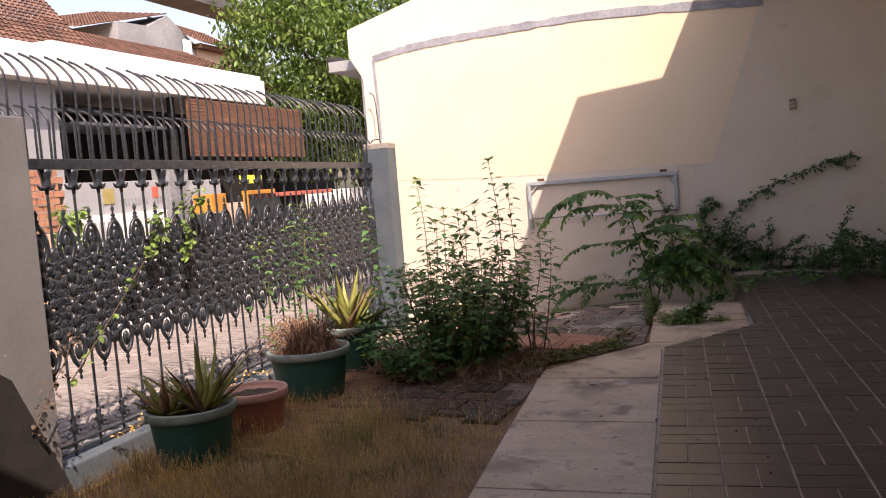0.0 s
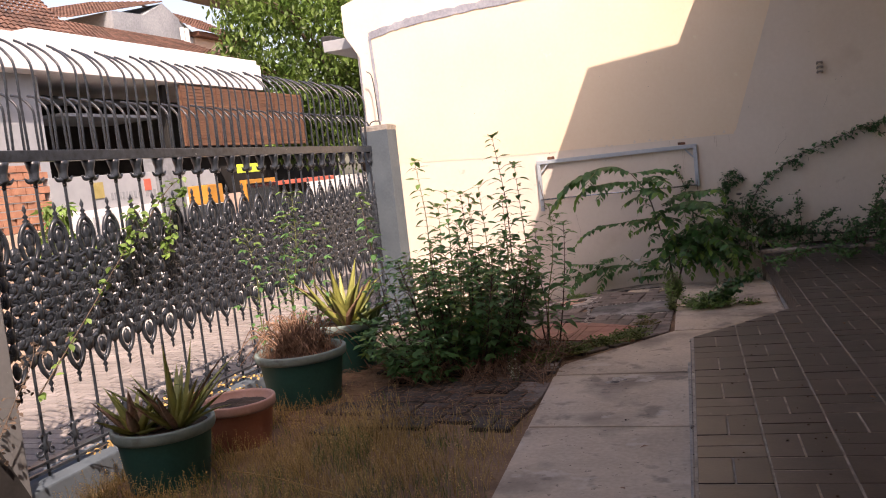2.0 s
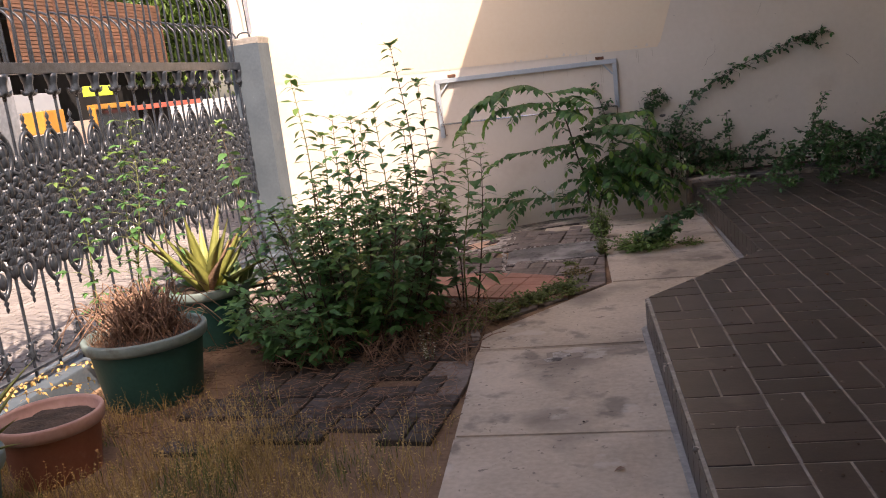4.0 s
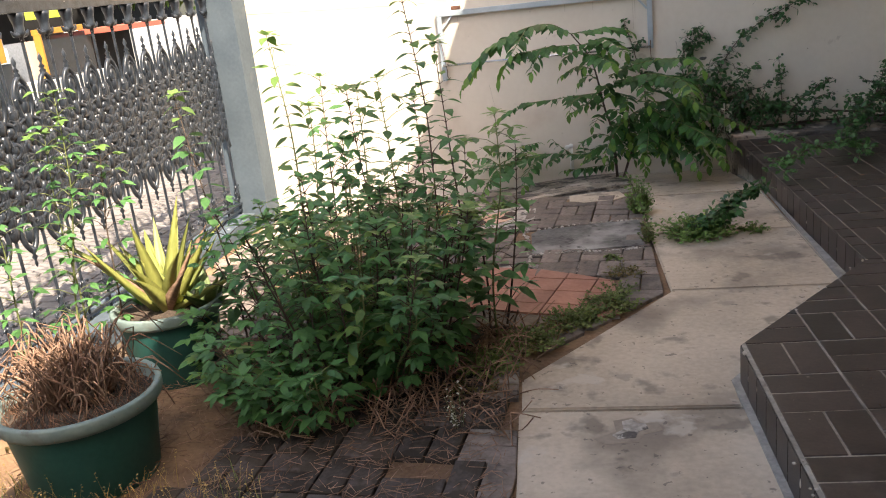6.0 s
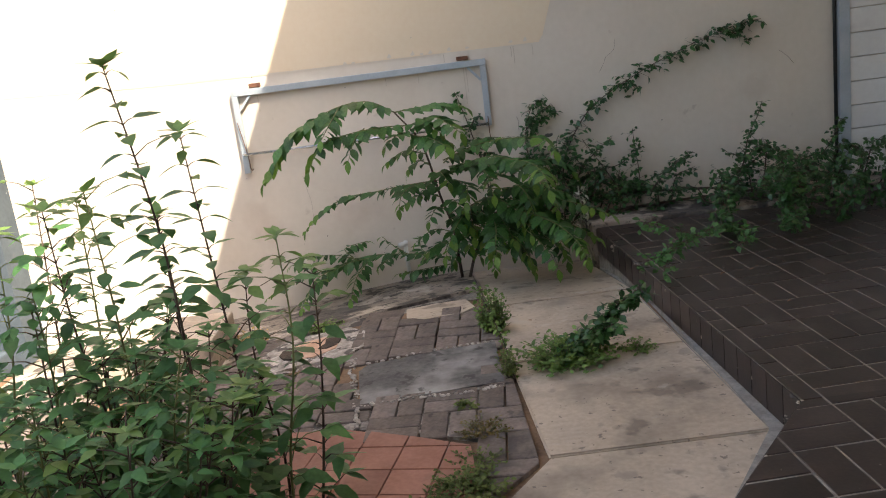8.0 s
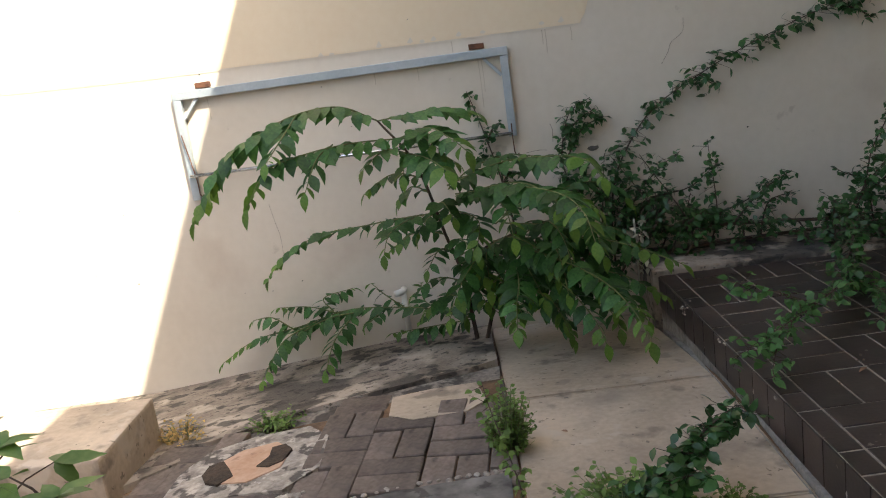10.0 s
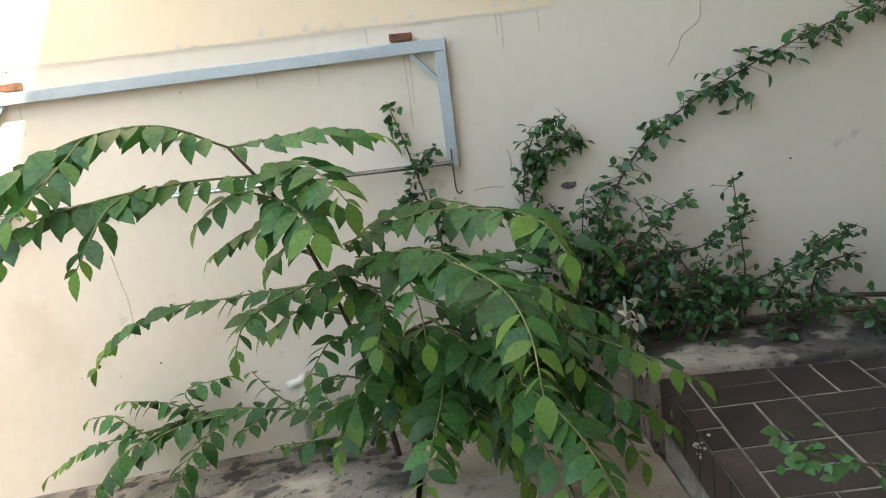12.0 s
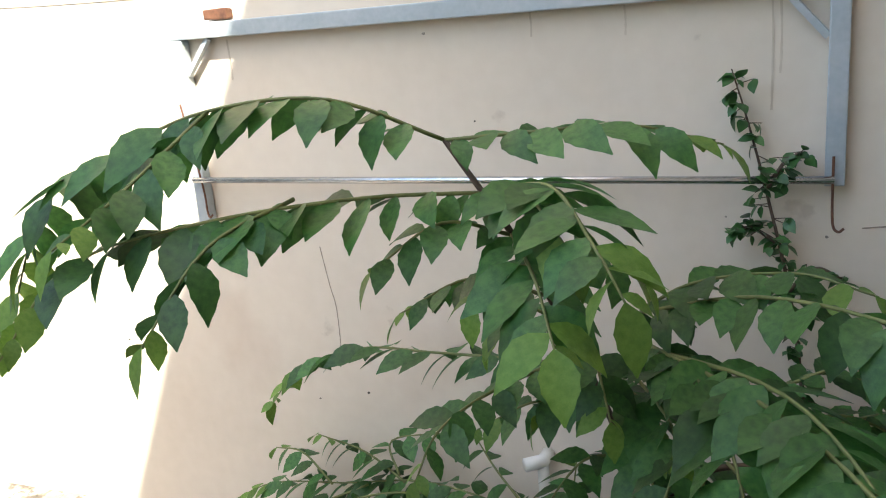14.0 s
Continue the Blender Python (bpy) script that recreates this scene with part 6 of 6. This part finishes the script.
def area(poly):
    return 0.5 * abs(sum(poly[i - 1][0] * poly[i][1] - poly[i][0] * poly[i - 1][1] for i in range(len(poly))))


def chip(poly, z0, z1, inset=0.003):
    """A low block on a polygon with a chamfered top edge."""
    n = len(poly)
    cx, cy = sum(p[0] for p in poly) / n, sum(p[1] for p in poly) / n
    ins = []
    for x, y in poly:
        d = math.hypot(x - cx, y - cy) or 1
        k = 1 - min(0.5, inset * 1.4 / d)
        ins.append((cx + (x - cx) * k, cy + (y - cy) * k))
    vs = [Vector((x, y, z0)) for x, y in poly] + [Vector((x, y, z1 - inset * 0.7)) for x, y in poly] + [Vector((x, y, z1)) for x, y in ins]
    fs = []
    for k in (0, n):
        fs += [(k + i, k + (i + 1) % n, k + n + (i + 1) % n, k + n + i) for i in range(n)]
    fs.append(tuple(range(2 * n, 3 * n)))
    return vs, fs


def rot(x, y, a, o):
    c, s = math.cos(a), math.sin(a)
    return (o[0] + c * x - s * y, o[1] + s * x + c * y)


def weave(o, ang, m, gap, i0, i1, j0, j1):
    """Rectangles of a basket weave: pairs lie across and along by turns."""
    for i in range(i0, i1):
        for j in range(j0, j1):
            for k in (0, 1):
                if (i + j) % 2:
                    r = (i * m + k * m / 2 + gap, j * m + gap, i * m + (k + 1) * m / 2 - gap, (j + 1) * m - gap)
                else:
                    r = (i * m + gap, j * m + k * m / 2 + gap, (i + 1) * m - gap, j * m + (k + 1) * m / 2 - gap)
                yield [rot(x, y, ang, o) for x, y in ((r[0], r[1]), (r[2], r[1]), (r[2], r[3]), (r[0], r[3]))]


TERRA_POLY = [(0.1, -2.52), (0.2, -2.76), (0.5, -2.92), (0.81, -3.03), (1.15, -3.12), (1.24, -3.08), (1.22, -2.68), (1.0, -2.55), (0.75, -2.42), (0.45, -2.37)]
KEEP_OUT = [TERRA_POLY, [(0.73, -1.70), (1.36, -1.70), (1.38, -2.21), (0.76, -2.22)], [(0.91, -0.9), (1.3, -0.9), (1.3, -1.16), (1.05, -1.22), (0.92, -1.16)],
            [(0.24, -1.36), (0.30, -1.20), (0.46, -1.13), (0.66, -1.13), (0.76, -1.27), (0.77, -1.50), (0.66, -1.64), (0.32, -1.67), (0.23, -1.54)]]
bm = bmesh.new()
prism(bm, [(x, y) for x, y in TERRA_POLY], -0.2, 0.0)
for v in bm.verts:
    if v.co.z > -0.01:
        v.co.z = gz(v.co.x, v.co.y) + 0.002
terra = structure(part("terracotta_patch", bm, MORTAR), "patch of square terracotta tiles in the paving", "pavement")
JOINT = mat("crumbling_mortar", (0.10, 0.085, 0.075), (0.42, 0.37, 0.32), 5, 60, 0.95, 0.8, spots=[((0.04, 0.037, 0.033), 8, 0.52, 0.05, 0.8)])
near = Pile()
yard = structure(raw("yard_paving", [(-1.5, -4.9, -0.5), (0.8, -4.9, -0.5), (0.8, -1.2, -0.5), (-1.5, -1.2, -0.5)], [(0, 1, 2, 3)], DGROUT), "old grey paving bricks laid in basket weave", "pavement")
bm = bmesh.new()
prism(bm, [(0.30, -2.33), (0.72, -2.38), (1.0, -2.50), (1.33, -2.66), (1.362, -0.702), (0.9, -0.885), (0.54, -0.935), (0.30, -0.995)], -0.4, 0.0)
for v in bm.verts:
    if v.co.z > -0.01:
        v.co.z = gz(v.co.x, v.co.y) - 0.001
part("joint_mortar", bm, JOINT, yard, "pale crumbling mortar between the bricks")
PAVER_DIRTY = mat("soiled_paving_brick", (0.045, 0.036, 0.031), (0.115, 0.092, 0.08), 8, 70, 0.9, 0.8, vary=0.35, spots=[((0.05, 0.037, 0.026), 7, 0.52, 0.06, 0.9)], depth=0.012)
rr = random.Random(8)
brick_meshes = {}
for poly in weave((0.0, -2.5), radians(-4), 0.208, 0.0035, -8, 7, -12, 8):
    cx, cy = sum(q[0] for q in poly) / 4, sum(q[1] for q in poly) / 4
    lim = 0.06 + (1.40 if cy > -2.9 else 1.36 + (cy + 2.9) * 0.87 if cy > -3.5 else 0.82)
    if (cx < -0.12 + 0.15 * math.sin(cy * 9) and cy < -3.3) or (cy < -3.2 and rr.random() < 0.12) or cx > lim or cx < -1.5 or cy > -0.78 - 0.30 * clamp((1.3 - cx) / 0.9) or cy < -4.85 or any(inside((cx, cy), k) for k in KEEP_OUT) or inside((cx, cy), [(-0.65, -2.6), (0.06, -1.55), (0.06, -0.9), (-0.65, -0.9)]):
        continue
    z = gz(cx, cy) + rr.uniform(-0.004, 0.005)
    cut = clip(clip(poly, (1.437, -2.84), (1.365, -0.6)), (0.84, -3.54), (1.437, -2.84)) if cx > 0.6 and cy > -3.4 else clip(poly, (0.955, -4.85), (0.852, -3.53))
    if len(cut) != 4 or area(cut) < 0.98 * area(poly):
        if len(cut) > 2 and area(cut) > 0.002:
            raw("brick", *chip(cut, z - 0.05, z + 0.004, 0.004), PAVER, yard)
        continue
    if cx > -0.25:
        w = abs(poly[1][0] - poly[0][0]) > 0.15
        w = (w, cy < -3.2)
        if w not in brick_meshes:
            loc = [(q[0] - cx, q[1] - cy) for q in poly]
            v, f = chip(loc, -0.05, 0.004, 0.005)
            me = bpy.data.meshes.new("brick")
            me.from_pydata([tuple(q) for q in v], [], f)
            me.materials.append(PAVER_DIRTY if w[1] else PAVER)
            brick_meshes[w] = me
        ob = link_mesh("brick", brick_meshes[w], None, yard)
        ob.matrix_basis = pose(cx, cy, z, rr.uniform(-1.2, 1.2), rr.uniform(-1.2, 1.2), rr.uniform(-1.0, 1.0))
    else:
        near.add(chip(poly, z - 0.04, z + 0.004, 0.005))
PAVER_FAR = mat("paving_brick_far", (0.13, 0.10, 0.085), (0.22, 0.18, 0.155), 8, 70, 0.92, 0.6, island=0.25)
tagged(near.put("bricks", PAVER_FAR, yard, "paving bricks in basket weave", smooth=False), "", "", "", "stuff")
for i in range(-8, 12):
    for j in range(-8, 8):
        s = 0.158
        poly = [rot(x, y, radians(-13), (0.8, -2.75)) for x, y in ((i * s + 0.003, j * s + 0.003), ((i + 1) * s - 0.003, j * s + 0.003), ((i + 1) * s - 0.003, (j + 1) * s - 0.003), (i * s + 0.003, (j + 1) * s - 0.003))]
        for a, b in zip(TERRA_POLY, TERRA_POLY[1:] + TERRA_POLY[:1]):
            poly = clip(poly, a, b) if poly else poly
        if len(poly) > 2 and area(poly) > 0.0006:
            cx = sum(q[0] for q in poly) / len(poly)
            z = gz(cx, sum(q[1] for q in poly) / len(poly)) + 0.002
            v, f = chip(poly, z - 0.01, z + 0.010, 0.0015)
            raw("tile", v, f, TERRA, terra)

far_tiles = Pile()
ANG = radians(3.45)
for poly in weave((1.65, -3.73), ANG, 0.236, 0.0038, -4, 12, -37, 15):
    cx, cy = sum(q[0] for q in poly) / 4, sum(q[1] for q in poly) / 4
    pieces = [poly]
    top_edge = ((2.245, -2.93), (2.09, -0.40))
    if cx < 2.45 or cy > -0.6 or cy < -11.7 or cx > 3.9:
        if cy > -2.93 - 0.13:
            hi = clip(poly, (1.0, -2.93), (5.0, -2.93))
            lo = clip(poly, (5.0, -2.93), (1.0, -2.93))
            hi = clip(hi, (2.09, -0.40), (2.245, -2.93)) if len(hi) > 2 else []
            hi = clip(hi, (5, -0.403), (1, -0.403)) if len(hi) > 2 else []
        else:
            hi, lo = [], poly
        lo = clip(lo, (2.245, -2.93), (1.64, -3.73)) if len(lo) > 2 else []
        lo = clip(lo, (1.64, -3.73), (1.80, -6.3)) if len(lo) > 2 else []
        lo = clip(lo, (1.80, -6.3), (2.14, -11.99)) if len(lo) > 2 else []
        pieces = [q for q in (hi, lo) if len(q) > 2]
        pieces = [clip(q, (4.045, -12), (4.045, 0)) for q in pieces]
        pieces = [clip(q, (1, -11.98), (5, -11.98)) for q in pieces if len(q) > 2]
    for q in pieces:
        if len(q) < 3 or area(q) < 0.0004:
            continue
        if cx < 3.0 and cy > -6.6:
            v, f = chip(q, TOP - 0.02, TOP + 0.0004 * rr.randint(-3, 3), 0.0015)
            raw("tile", v, f, TILE, platform)
        else:
            far_tiles.add(chip(q, TOP - 0.02, TOP, 0.0015))
TILE_FAR = mat("dark_stone_tile_far", (0.024, 0.017, 0.0155), (0.054, 0.037, 0.033), 7, 90, 0.38, 0.25, island=0.22)
tagged(far_tiles.put("tiles", TILE_FAR, platform, "dark rectangular porch tiles", smooth=False), "", "", "", "stuff")
chips = Pile()
edge = [(2.09, -0.40), (2.245, -2.93), (1.64, -3.73), (1.80, -6.3), (1.90, -8.0)]
for (x0, y0), (x1, y1) in zip(edge, edge[1:]):
    L = math.hypot(x1 - x0, y1 - y0)
    k = int(L / 0.118)
    d = Vector(((x1 - x0) / L, (y1 - y0) / L, 0))
    nn = Vector((d.y, -d.x, 0))
    if nn.x > 0 and abs(d.x) < 0.3:
        nn = -nn
    if abs(d.x) > 0.3 and nn.x > 0:
        nn = -nn
    for i in range(k):
        a = Vector((x0, y0, 0)) + d * (L / k * i + 0.003)
        b = Vector((x0, y0, 0)) + d * (L / k * (i + 1) - 0.003)
        v = [a + Vector((0, 0, 0.012)), b + Vector((0, 0, 0.012)), b + Vector((0, 0, 0.146)), a + Vector((0, 0, 0.146))]
        w = [q + nn * 0.005 for q in v]
        raw("riser_tile", v + w, [(4, 5, 6, 7), (0, 1, 5, 4), (1, 2, 6, 5), (2, 3, 7, 6), (3, 0, 4, 7)], TILE, platform)
        if rr.random() < 0.16:
            c = a + nn * 0.001
            for _ in range(4):
                chips.add(blob((c.x + rr.uniform(-0.02, 0.02), c.y + rr.uniform(-0.02, 0.02), TOP - rr.uniform(0.001, 0.004)), rr.uniform(0.003, 0.008), 7, 0.35, 0.8))
        if rr.random() < 0.22:
            c = (a + b) / 2 + nn * 0.002
            chips.add(blob((c.x, c.y, TOP - rr.uniform(0.004, 0.02)), rr.uniform(0.008, 0.018), 7, 0.5, 0.6))
        if rr.random() < 0.5:
            c = a + nn * 0.003
            chips.add(blob((c.x, c.y, rr.uniform(0.03, 0.12)), rr.uniform(0.004, 0.009), 5, 1.8, 0.6))
for _ in range(26):
    chips.add(blob((2.108 + rr.uniform(-0.012, 0.03), -0.80 + rr.uniform(-0.05, 0.04), TOP - rr.uniform(0.0, 0.05)), rr.uniform(0.004, 0.009), 7, 0.5, 0.7))
tagged(chips.put("edge_chips", RUBBLE, platform, "pale chipped mortar along the step's edge"), "", "", "", "stuff")
